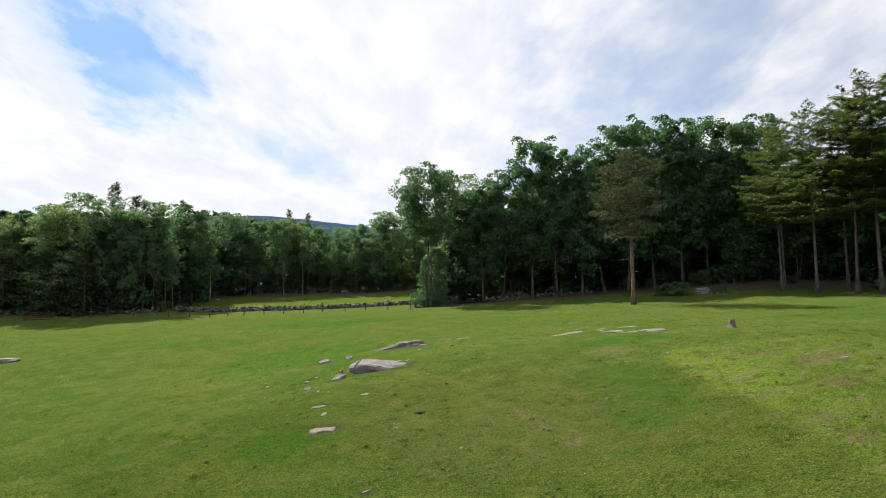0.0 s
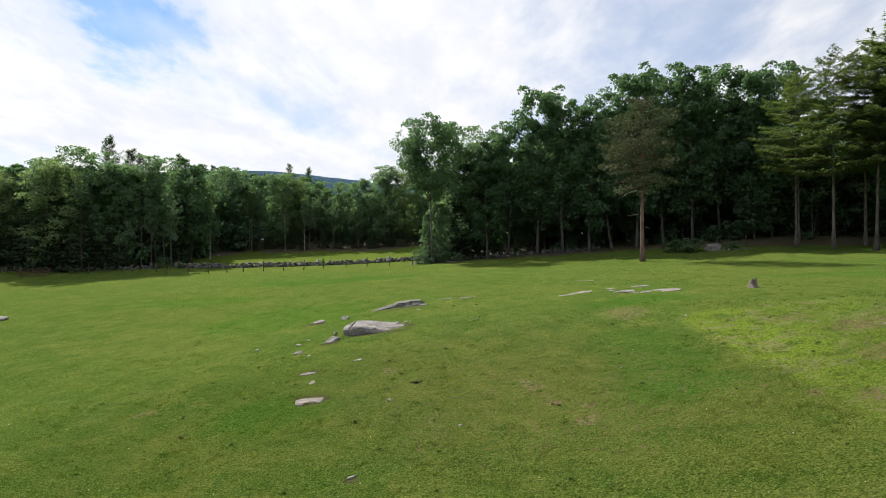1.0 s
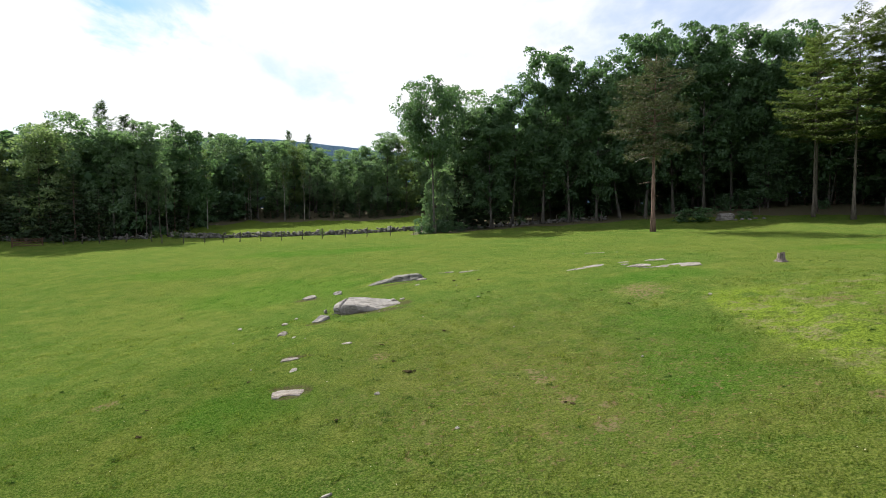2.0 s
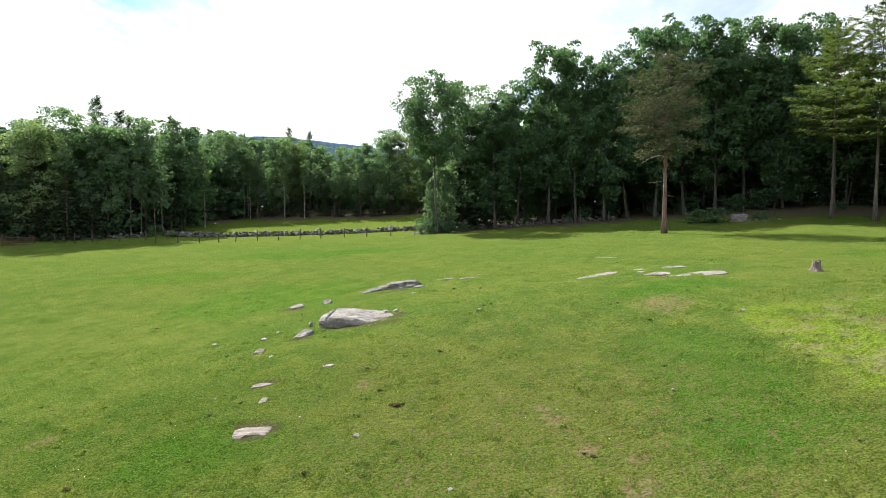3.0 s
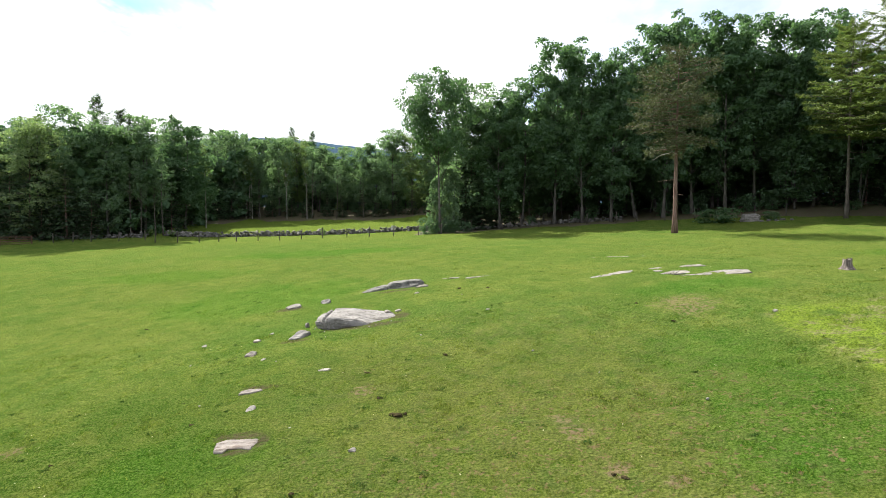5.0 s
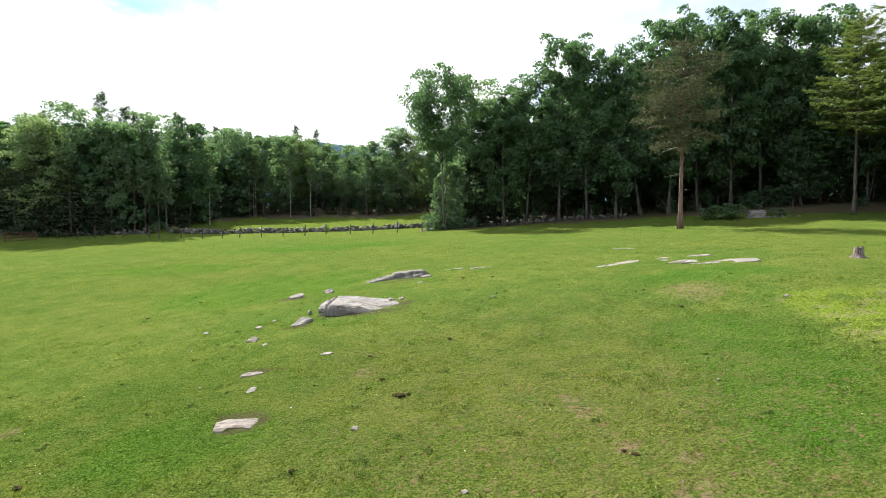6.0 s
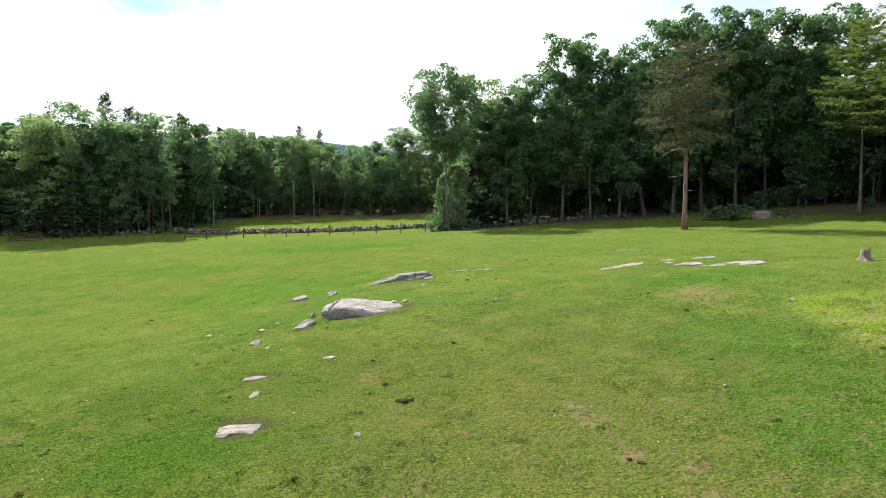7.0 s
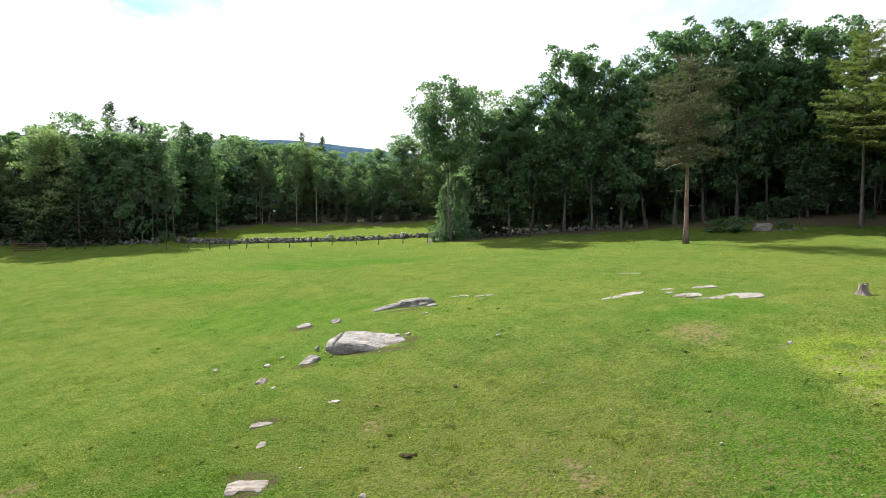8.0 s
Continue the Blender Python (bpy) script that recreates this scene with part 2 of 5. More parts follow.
needle_dark = leaf_material("needle_hemlock", (0.020, 0.037, 0.023), (0.054, 0.086, 0.047), (0.036, 0.061, 0.031), 0.2, 0.15)
# white pine needles paled: haze and sky glare put into the colour
needle_hazed = leaf_material("needle_grey_hazed", (0.060, 0.096, 0.068), (0.142, 0.202, 0.134), (0.098, 0.148, 0.096), 0.52, 0.06)
needle_red = leaf_material("needle_red_pine", (0.036, 0.044, 0.028), (0.098, 0.108, 0.067), (0.066, 0.075, 0.046), 0.22, 0.05)


leaf_weed = leaf_material("leaf_weed", (0.016, 0.036, 0.009), (0.044, 0.088, 0.020), (0.028, 0.058, 0.013), 0.15, 0.0)
clover, n = material("clover_heads")
finish(n, n.mix(n.noise(world_place(n), 3.0), (0.26, 0.26, 0.13), (0.42, 0.41, 0.28)), 0.9, 0.0)


def bark_material(name, base, ridge, scale):
    made, n = material(name)
    at = place_of(n)
    long = n.add("ShaderNodeMapping", i0=at, i3=(scale, scale, scale * 0.16)).outputs[0]
    plates = n.noise(long, 1.0, 6.0, 0.6)
    colour = n.mix(n.ramp(plates, 0.35, 0.65), base, ridge)
    colour = n.mix(n.math("MULTIPLY", n.ramp(n.noise(at, 0.6, 4.0), 0.5, 0.75), 0.4), colour, (0.085, 0.09, 0.07))
    finish(n, colour, 0.95, 0.15, plates, 0.8, 0.05)
    return made


bark_grey = bark_material("bark_grey", (0.050, 0.047, 0.043), (0.126, 0.120, 0.111), 9.0)
bark_white_pine = bark_material("bark_white_pine", (0.052, 0.046, 0.041), (0.150, 0.132, 0.117), 7.0)
bark_pine = bark_material("bark_pine", (0.078, 0.050, 0.042), (0.205, 0.138, 0.119), 7.0)
bark_birch = bark_material("bark_birch", (0.190, 0.178, 0.160), (0.430, 0.410, 0.382), 4.0)


def rock_material(name, base, light, stain):
    made, n = material(name)
    at = world_place(n)
    grain = n.noise(at, 30.0, 6.0, 0.7)
    cloud = n.noise(at, 1.3, 5.0, 0.6)
    seam = n.noise(n.add("ShaderNodeMapping", i0=at, i2=(0.3, 0.2, 0.5), i3=(0.7, 6.0, 6.0)).outputs[0], 1.6, 6.0, 0.6)
    colour = n.mix(n.ramp(cloud, 0.35, 0.65), base, light)
    colour = n.mix(n.math("MULTIPLY", n.ramp(seam, 0.50, 0.60), 0.85), colour, stain)
    lichen = n.ramp(n.noise(at, 5.0, 6.0, 0.7), 0.54, 0.62)
    colour = n.mix(n.math("MULTIPLY", lichen, 0.5), colour, tuple(min(0.6, c * 1.3) for c in light))
    colour = n.mix(n.math("MULTIPLY", n.ramp(grain, 0.55, 0.75), 0.4), colour, (0.085, 0.08, 0.077))
    finish(n, colour, 0.92, 0.25, n.math("MULTIPLY_ADD", seam, 1.5, n.math("MULTIPLY", grain, 0.5)), 0.8, 0.04)
    return made


granite = rock_material("granite", (0.138, 0.132, 0.127), (0.218, 0.210, 0.202), (0.082, 0.074, 0.067))
ledge_rock = rock_material("ledge_rock", (0.098, 0.098, 0.090), (0.172, 0.170, 0.158), (0.056, 0.055, 0.050))
granite_pale = rock_material("granite_pale", (0.152, 0.141, 0.128), (0.235, 0.220, 0.203), (0.088, 0.073, 0.062))
granite_pink = rock_material("granite_pink", (0.110, 0.098, 0.091), (0.180, 0.163, 0.150), (0.068, 0.050, 0.041))
white_stone = rock_material("white_stone", (0.183, 0.172, 0.153), (0.261, 0.247, 0.224), (0.122, 0.105, 0.086))
white_quartz = rock_material("white_quartz", (0.42, 0.41, 0.39), (0.58, 0.57, 0.55), (0.28, 0.26, 0.24))
fieldstone = rock_material("fieldstone", (0.077, 0.077, 0.073), (0.147, 0.143, 0.136), (0.045, 0.048, 0.042))

dung, n = material("dung")
finish(n, n.mix(n.noise(world_place(n), 25.0), (0.022, 0.019, 0.010), (0.060, 0.050, 0.026)), 1.0, 0.0, n.noise(world_place(n), 30.0), 0.8, 0.03)
post_wood, n = material("post_wood")
grain = n.noise(n.add("ShaderNodeMapping", i0=place_of(n), i3=(30.0, 30.0, 2.0)).outputs[0], 1.0, 5.0)
finish(n, n.mix(n.ramp(grain, 0.3, 0.7), (0.040, 0.035, 0.030), (0.092, 0.083, 0.073)), 0.9, 0.2, grain, 0.5, 0.01)
gate_wood, n = material("gate_wood")
grain = n.noise(n.add("ShaderNodeMapping", i0=place_of(n), i3=(2.0, 30.0, 30.0)).outputs[0], 1.0, 5.0)
finish(n, n.mix(n.ramp(grain, 0.3, 0.7), (0.060, 0.032, 0.024), (0.110, 0.062, 0.047)), 0.85, 0.2, grain, 0.5, 0.01)
cut_wood, n = material("weathered_cut_wood")
at = place_of(n)
grain = n.noise(n.add("ShaderNodeMapping", i0=at, i3=(14.0, 14.0, 1.5)).outputs[0], 1.0, 6.0)
finish(n, n.mix(n.ramp(grain, 0.3, 0.7), (0.078, 0.067, 0.062), (0.225, 0.195, 0.180)), 0.95, 0.1, grain, 0.9, 0.04)
litter, n = material("forest_floor")
at = world_place(n)
finish(n, n.mix(n.ramp(n.noise(at, 1.5, 6.0), 0.35, 0.65), (0.075, 0.058, 0.041), (0.066, 0.070, 0.036)), 0.95, 0.1, n.noise(at, 7.0), 0.8, 0.06)
# distance haze is painted in: the far trees are coloured blue
far_woods_hazed, n = material("far_woods_hazed")
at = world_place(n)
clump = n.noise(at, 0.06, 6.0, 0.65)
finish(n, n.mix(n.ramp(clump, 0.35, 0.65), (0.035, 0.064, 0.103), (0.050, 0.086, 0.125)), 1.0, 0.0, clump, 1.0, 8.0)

# ---- building blocks ----


def mesh_of(name, verts, faces, mat, smooth=False):
    data = bpy.data.meshes.new(name)
    data.from_pydata([tuple(v) for v in verts], [], [tuple(f) for f in faces])
    data.materials.append(mat)
    if smooth:
        data.polygons.foreach_set("use_smooth", [True] * len(data.polygons))
    data.update()
    return data


def mesh_arrays(name, verts, quads, mat):
    """A mesh of small cards, all with as many corners, from arrays."""
    data = bpy.data.meshes.new(name)
    count = len(quads)
    data.vertices.add(len(verts))
    data.vertices.foreach_set("co", np.asarray(verts, np.float32).ravel())
    corners = quads.shape[1]
    data.loops.add(count * corners)
    data.loops.foreach_set("vertex_index", np.asarray(quads, np.int32).ravel())
    data.polygons.add(count)
    data.polygons.foreach_set("loop_start", np.arange(count, dtype=np.int32) * corners)
    data.materials.append(mat)
    data.update(calc_edges=True)
    data.validate()
    return data


def thing(name, x, y, z, turn=0.0, size=(1, 1, 1), label="", category="", group="", kind=""):
    root = new(name)
    root.empty_display_size = 0.3
    root.matrix_basis = Matrix.LocRotScale((x, y, z), Euler((0, 0, turn)), size)
    return tagged(root, label, category, group, kind)


def part(name, data, parent, label="", m=None):
    ob = new(name, data)
    ob.parent = parent
    if m is not None:
        ob.matrix_basis = m
    return tagged(ob, label)


def join(pieces):
    """One list of corners and faces from several."""
    verts, faces = [], []
    for v, f in pieces:
        base = len(verts)
        verts.extend(v)
        faces.extend(tuple(i + base for i in face) for face in f)
    return verts, faces


def tube(points, radii, sides=6):
    verts, faces = [], []
    points = [Vector(p) for p in points]
    for i, (p, r) in enumerate(zip(points, radii)):
        along = (points[min(i + 1, len(points) - 1)] - points[max(i - 1, 0)]).normalized()
        side = along.cross(Vector((0.31, 0.95, 0.05))).normalized()
        other = along.cross(side)
        for k in range(sides):
            a = 2 * math.pi * k / sides
            verts.append(p + (side * math.cos(a) + other * math.sin(a)) * r)
    for i in range(len(points) - 1):
        for k in range(sides):
            a, b = i * sides + k, i * sides + (k + 1) % sides
            faces.append((a, b, b + sides, a + sides))
    faces.append(tuple(range(sides))[::-1])
    faces.append(tuple(len(verts) - sides + k for k in range(sides)))
    return verts, faces


def cards(rng, centres, normals, size, aspect, along=None):
    """Small leaf-shaped cards, a little folded, each at a centre and facing its normal."""
    count = len(centres)
    normals = normals / (np.linalg.norm(normals, axis=1, keepdims=True) + 1e-9)
    guide = rng.normal(size=(count, 3)) if along is None else along
    t = guide - (guide * normals).sum(1, keepdims=True) * normals
    t /= np.linalg.norm(t, axis=1, keepdims=True) + 1e-9
    b = np.cross(normals, t)
    s = size[:, None]
    fold = normals * s * 0.22
    corners = np.stack([centres - t * s, centres + b * s * aspect + fold, centres + t * s - fold * 0.6, centres - b * s * aspect + fold], 1)
    return corners.reshape(-1, 3), np.arange(count * 4).reshape(-1, 4)


def unit(rng, count):
    v = rng.normal(size=(count, 3))
    return v / np.linalg.norm(v, axis=1, keepdims=True)


def hardwood(seed, low=0.25, wide=0.24, limbs=30, leaves=12000, leaf=0.14, mat=None, bark=None, lean=0.0, top=0.0, fine=8, open_crown=False, stems=1):
    """Trunk and crown meshes of a broad-leaved tree 20 m high: limbs clad with many small leafy sprays."""
    rng = np.random.default_rng(seed)
    tall, spread = 20.0, 20.0 * wide
    bend = rng.normal(size=2) * 0.5
    line = [Vector((bend[0] * math.sin(s * 2.6) + lean * s * s, bend[1] * math.sin(s * 2.1), s * tall * 0.86)) for s in np.linspace(0, 1, 9)]
    girth = [0.19 * (1 - 0.86 * s) + 0.11 * max(0.0, 0.10 - s) / 0.10 for s in np.linspace(0, 1, 9)]
    wood = [tube(line, girth, 7)]
    for k in range(1, stems):
        a = 2.4 * k + rng.random()
        out = Vector((math.cos(a), math.sin(a), 0))
        wood.append(tube([out * 0.25, out * 0.8 + Vector((0, 0, 5.0)), out * (1.2 + rng.random()) + Vector((0, 0, 13.0))], [0.13, 0.10, 0.04], 6))
    middle, radius = [], []
    for k in range(limbs):
        s = (k + rng.random()) / limbs
        height = low + (0.93 - low) * s
        profile = math.sin(math.pi * min(1.0, 0.16 + 0.69 * s) ** 0.9) ** 0.6 * (1.0 + top * (s - 0.5))
        around = k * 2.399 + rng.normal() * 0.5
        reach = spread * profile * rng.uniform(0.45, 0.95)
        start = line[min(8, int(max(0.0, height - 0.06) / 0.86 * 8))]
        end = Vector((lean * height * height + reach * math.cos(around), reach * math.sin(around), (height - 0.05 * s * (reach / spread) ** 2) * tall))
        mid = start.lerp(end, 0.55) + Vector((0, 0, 0.30))
        wood.append(tube([start, mid, end], [0.055 * (1.1 - s * 0.5), 0.032, 0.012], 4))
        span = spread * rng.uniform(0.25, 0.40)
        for j in range(fine):
            share = 1.0 - (0.18 if open_crown else 0.45) * rng.random() if j else 1.0
            spot = np.array(start.lerp(end, share)) + np.clip(rng.normal(size=3), -1.5, 1.1) * np.array([0.58, 0.58, 0.42]) * span
            spot[2] = max(spot[2], 0.4)
            middle.append(spot)
            radius.append(span * rng.uniform(0.30, 0.60))
            if j == 2:
                wood.append(tube([mid, Vector(spot)], [0.025, 0.008], 3))
    middle, radius = np.array(middle), np.array(radius)
    pick = rng.choice(len(radius), leaves, p=radius**1.7 / (radius**1.7).sum())
    way = unit(rng, leaves)
    way[:, 2] = np.where(way[:, 2] < -0.6, -way[:, 2] * 0.8, way[:, 2])
    deep = radius[pick] * (0.35 + 0.75 * rng.random(leaves) ** 0.6)
    centres = middle[pick] + way * deep[:, None] * np.array([1.15, 1.15, 0.85])
    centres[:, 2] *= tall / np.percentile(centres[:, 2], 99.2)
    centres[:, 2] = np.minimum(centres[:, 2], 0.98 * tall + 0.6 * np.maximum(0.0, centres[:, 2] - 0.98 * tall))
    normals = way * 0.45 + unit(rng, leaves) * 0.68 + np.array([0, 0, 0.40])
    verts, quads = cards(rng, centres, normals, leaf * (0.6 + 0.8 * rng.random(leaves)), 0.62)
    v, f = join(wood)
    return mesh_of("hardwood_trunk", v, f, bark or bark_grey, True), mesh_arrays("hardwood_crown", verts, quads, mat or leaf_oak)


def conifer(seed, low=0.4, gaps=0.12, ragged=0.5, aspect=0.2, wide=0.2, whorls=20, arms=5, tufts=9, droop=0.0, shape="pine", mat=None, bark=None, stubs=6, size=0.42, fan=4, girth0=0.30, taper=0.55, least=0.35, flat=1.0):
    """Trunk and crown meshes of a pine or spruce 20 m high: whorled branches with needle tufts."""
    rng = np.random.default_rng(seed)
    tall, spread = 20.0, 20.0 * wide
    bend = rng.normal(size=2) * 0.12
    line = [Vector((bend[0] * math.sin(s * 3), bend[1] * math.sin(s * 2.3), s * tall)) for s in np.linspace(0, 1, 11)]
    girth = [girth0 * (1 - 0.93 * s) + 0.14 * max(0.0, 0.05 - s) / 0.05 for s in np.linspace(0, 1, 11)]
    wood = [tube(line, girth, 9)]
    spots, ways, ups = [], [], []
    for w in range(whorls):
        s = ((w + 0.35 * rng.random()) / whorls) ** (0.85 if shape == "pine" else 1.0)
        height = (low + (0.985 - low) * s) * tall
        if shape == "spruce":
            reach = spread * (1 - s) ** 0.9 + 0.06
        elif shape == "round":
            reach = spread * max(0.12, math.sin(math.pi * (0.16 + 0.80 * s)) ** 0.75)
        else:
            reach = spread * (1 - s) ** taper * (0.62 + 0.38 * min(1.0, s * 6)) + least
        first = rng.random() * 6.28
        for k in range(arms):
            if shape != "spruce" and rng.random() < gaps:
                continue
            a = first + k * 6.283 / arms + rng.normal() * 0.25
            length = reach * (1.12 - ragged * rng.random())
            out, side = np.array([math.cos(a), math.sin(a), 0]), np.array([-math.sin(a), math.cos(a), 0])
            root = np.array([bend[0] * math.sin(height / tall * 3), bend[1] * math.sin(height / tall * 2.3), height + (0.22 * flat * rng.normal() if shape == "pine" else 0.0)])
            rise = ((0.55 * s**3 + 0.06 if shape == "pine" else 0.35 * s) - droop) * length
            tip = root + out * length + np.array([0, 0, rise])
            mid = root + out * length * 0.5 + np.array([0, 0, rise * 0.25])
            wood.append(tube([root, mid, tip], [0.05 * (1.2 - s), 0.03, 0.012], 4))
            inner = 0.25 if shape != "round" else 0.40
            here = max(7, round(tufts * min(1.0, 1.25 * length / spread)))
            for j in range(here):
                f = inner + (1.03 - inner) * (j + rng.random()) / here
                wing = rng.normal() * (0.20 * length * math.sin(math.pi * min(1.0, 0.15 + 0.8 * f)) if shape == "pine" else 0.24 * length * (1.15 - f * 0.75))
                spot = root + out * length * f + np.array([0, 0, rise * f * f + (0.20 * rng.normal() if shape == "round" else 0.10 * flat * rng.normal() - 0.06 * abs(wing) if shape == "pine" else 0.12 * rng.normal())]) + side * wing
                spots.append(spot)
                ways.append(out * 0.9 + side * np.sign(wing) * 0.7 + np.array([0, 0, 0.22 if shape == "pine" else 0.25]))
                ups.append([0, 0, 1.0])
    for k in range(stubs):
        height = (0.18 + (low - 0.12) * rng.random()) * tall
        a, length = rng.random() * 6.28, 0.6 + 1.8 * rng.random()
        root = Vector((0, 0, height))
        wood.append(tube([root, root + Vector((math.cos(a) * length, math.sin(a) * length, -0.1 * length))], [0.035, 0.01], 4))
    spots, ways, ups = (np.repeat(np.array(q, float), fan, axis=0) for q in (spots, ways, ups))
    count = len(spots)
    along = ways + rng.normal(size=(count, 3)) * (0.38 if shape == "pine" else 0.55)
    along /= np.linalg.norm(along, axis=1, keepdims=True)
    reach = size * (0.7 + 0.6 * rng.random(count)) * np.clip(1.25 - spots[:, 2] / tall, 0.34 if shape == "spruce" else 0.75, 1.0)
    centres = spots + along * reach[:, None] * 0.6 + rng.normal(size=(count, 3)) * np.array([0.10, 0.10, 0.10 * flat])
    normals = ups + rng.normal(size=(count, 3)) * (0.34 * flat if shape == "pine" else 0.7)
    verts, quads = cards(rng, centres, normals, reach, aspect, along)
    v, f = join(wood)
    return mesh_of("conifer_trunk", v, f, bark or bark_pine, True), mesh_arrays("conifer_crown", verts, quads, mat or needle)


def rock_mesh(name, seed, sx, sy, sz, mat, detail=3, cuts=7, rough=0.10, boxy=0.6, carve=None):
    """A weathered rock: a squarish ball, planed by a few breaks and roughened."""
    rng = random.Random(seed)
    bm = bmesh.new()
    bmesh.ops.create_icosphere(bm, subdivisions=detail, radius=1.0)
    planes = []
    for _ in range(cuts):
        v = Vector((rng.gauss(0, 1), rng.gauss(0, 1), rng.gauss(0, 0.6))).normalized()
        planes.append((v, rng.uniform(0.62, 0.9)))
    shift = Vector((seed * 3.7, seed * 1.3, seed * 2.1))
    for v in bm.verts:
        p = Vector([math.copysign(abs(c) ** boxy, c) for c in v.co])
        for way, far in planes:
            over = p.dot(way) - far
            if over > 0:
                p -= way * over * 0.92
        p += p.normalized() * (noise.noise(p * 1.4 + shift) * rough + noise.noise(p * 4.0 + shift) * rough * 0.45 + noise.noise(p * 10.0 + shift) * rough * 0.18)
        v.co = (p.x * sx / 2, p.y * sy / 2, p.z * sz / 2)
        if carve:
            v.co = carve(*v.co)
    for f in bm.faces:
        f.smooth = True
    data = bpy.data.meshes.new(name)
    bm.to_mesh(data)
    bm.free()
    data.materials.append(mat)
    return data


# ---- the lie of the land ----
SWELLS = ((-18, 38, 11, -0.967), (24, 62, 15, -0.212), (14, 96, 13, 0.363), (0, 31, 4.5, 0.168), (18, 18, 10, 1.45), (6, 24, 5, -0.68), (12, 36, 4.5, 0.22), (-51, 135, 10, -1.15), (-25, 139, 10, -0.7))


def land(x, y):
    """The height of the ground: a pasture that climbs ahead and to the right."""
    x, y = np.asarray(x, float), np.asarray(y, float)
    away = np.maximum(np.maximum(np.abs(x) - 85, 0), np.maximum(y - 144, np.maximum(4 - y, 0)))
    u, v = np.minimum(np.clip(x, -85, 85), 46 + 8 * np.tanh((np.maximum(x, 46) - 46) / 8)) / 40, np.minimum(np.clip(y, 4, 144), np.where(x > 10, 96 + 48 * np.exp(-(np.maximum(x, 10) - 10) / 14), 144)) / 60
    z = -3.26 + 4.77 * u + 15.8 * v - 2.77 * u * u - 4.48 * u * v - 12.5 * v * v + 3.54 * v**3 + 1.96 * u * v * v + 2.32 * u * u * v
    for cx, cy, wide, high in SWELLS:
        z = z + high * np.exp(-((40 * u - cx) ** 2 + (60 * v - cy) ** 2) / (2 * wide * wide))
    return z * np.exp(-away / 260) + 5.0 * (1 - np.exp(-away / 260))


def land_at(x, y):
    return float(land(x, y))


def spread_steps(low, high, step, far, grow=1.22):
    near = list(np.arange(low, high + 1e-6, step))
    up, down, d = [], [], step
    while high + sum(up) < far:
        d *= grow
        up.append(d)
    tops = [high + s for s in np.cumsum(up)]
    bottoms = [low - s for s in np.cumsum(up)]
    return np.array(bottoms[::-1] + near + tops)


xs = spread_steps(-48, 48, 0.6, 3600)
ys = np.concatenate([[-2500, -1200, -600, -300, -150, -80, -45, -25, -14, -7, -2], np.arange(2, 52, 0.45),
                     np.arange(52, 150, 1.0), [154, 162, 180, 210, 260, 340, 460, 640, 900, 1300, 1900, 2800, 4200]])
gx, gy = np.meshgrid(xs, ys)
gz = land(gx, gy)
lumps = np.array([noise.noise(Vector((x * 0.55, y * 0.55, 0))) * 0.055 + noise.noise(Vector((x * 1.5, y * 1.5, 5))) * 0.040 if abs(x) < 60 and 0 < y < 60 else 0.0
                  for x, y in zip(gx.ravel(), gy.ravel())]).reshape(gx.shape)
gz = gz + lumps
rows, cols = gx.shape
index = np.arange(rows * cols).reshape(rows, cols)
quads = np.stack([index[:-1, :-1], index[:-1, 1:], index[1:, 1:], index[1:, :-1]], -1).reshape(-1, 4)
ground_mesh = mesh_arrays("ground", np.stack([gx, gy, gz], -1).reshape(-1, 3), quads, turf)
ground_mesh.materials.append(litter)
ground_mesh.polygons.foreach_set("use_smooth", [True] * len(ground_mesh.polygons))
mid_x, mid_y = gx.ravel()[quads].mean(1), gy.ravel()[quads].mean(1)


def wooded(x, y):
    """Where the woods stand: leaf litter in place of grass."""
    edge = 1.2 * np.sin(x * 0.31) + 0.8 * np.sin(x * 0.83 + 1)
    left = (x < -57) & (y > 93 + edge + 0.10 * np.abs(x + 57)) | (x < -54) & (y > 118 + edge)
    back = y > 131 + edge
    right = (x > -10) & (y > 90 + edge - np.clip(x - 36, 0, 11) * 1.1)
    return left | back | right


ground_mesh.polygons.foreach_set("material_index", wooded(mid_x, mid_y).astype(np.int32))
tagged(new("ground", ground_mesh), "rolling green pasture turf, grazed short, with worn patches", "ground", kind="structure")

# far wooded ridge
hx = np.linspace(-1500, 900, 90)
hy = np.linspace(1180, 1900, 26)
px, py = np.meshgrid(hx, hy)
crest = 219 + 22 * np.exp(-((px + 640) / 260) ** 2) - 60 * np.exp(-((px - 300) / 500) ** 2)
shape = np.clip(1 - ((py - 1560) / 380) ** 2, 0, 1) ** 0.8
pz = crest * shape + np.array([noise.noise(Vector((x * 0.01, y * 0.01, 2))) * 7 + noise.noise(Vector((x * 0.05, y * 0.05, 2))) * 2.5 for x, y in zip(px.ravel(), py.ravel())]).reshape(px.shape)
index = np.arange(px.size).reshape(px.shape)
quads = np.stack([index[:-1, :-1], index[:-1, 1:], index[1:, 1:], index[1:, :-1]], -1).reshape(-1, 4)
tagged(new("backdrop", mesh_arrays("backdrop", np.stack([px, py, pz], -1).reshape(-1, 3), quads, far_woods_hazed)), "far wooded ridge with blue haze painted into its colour", "hill", kind="structure")

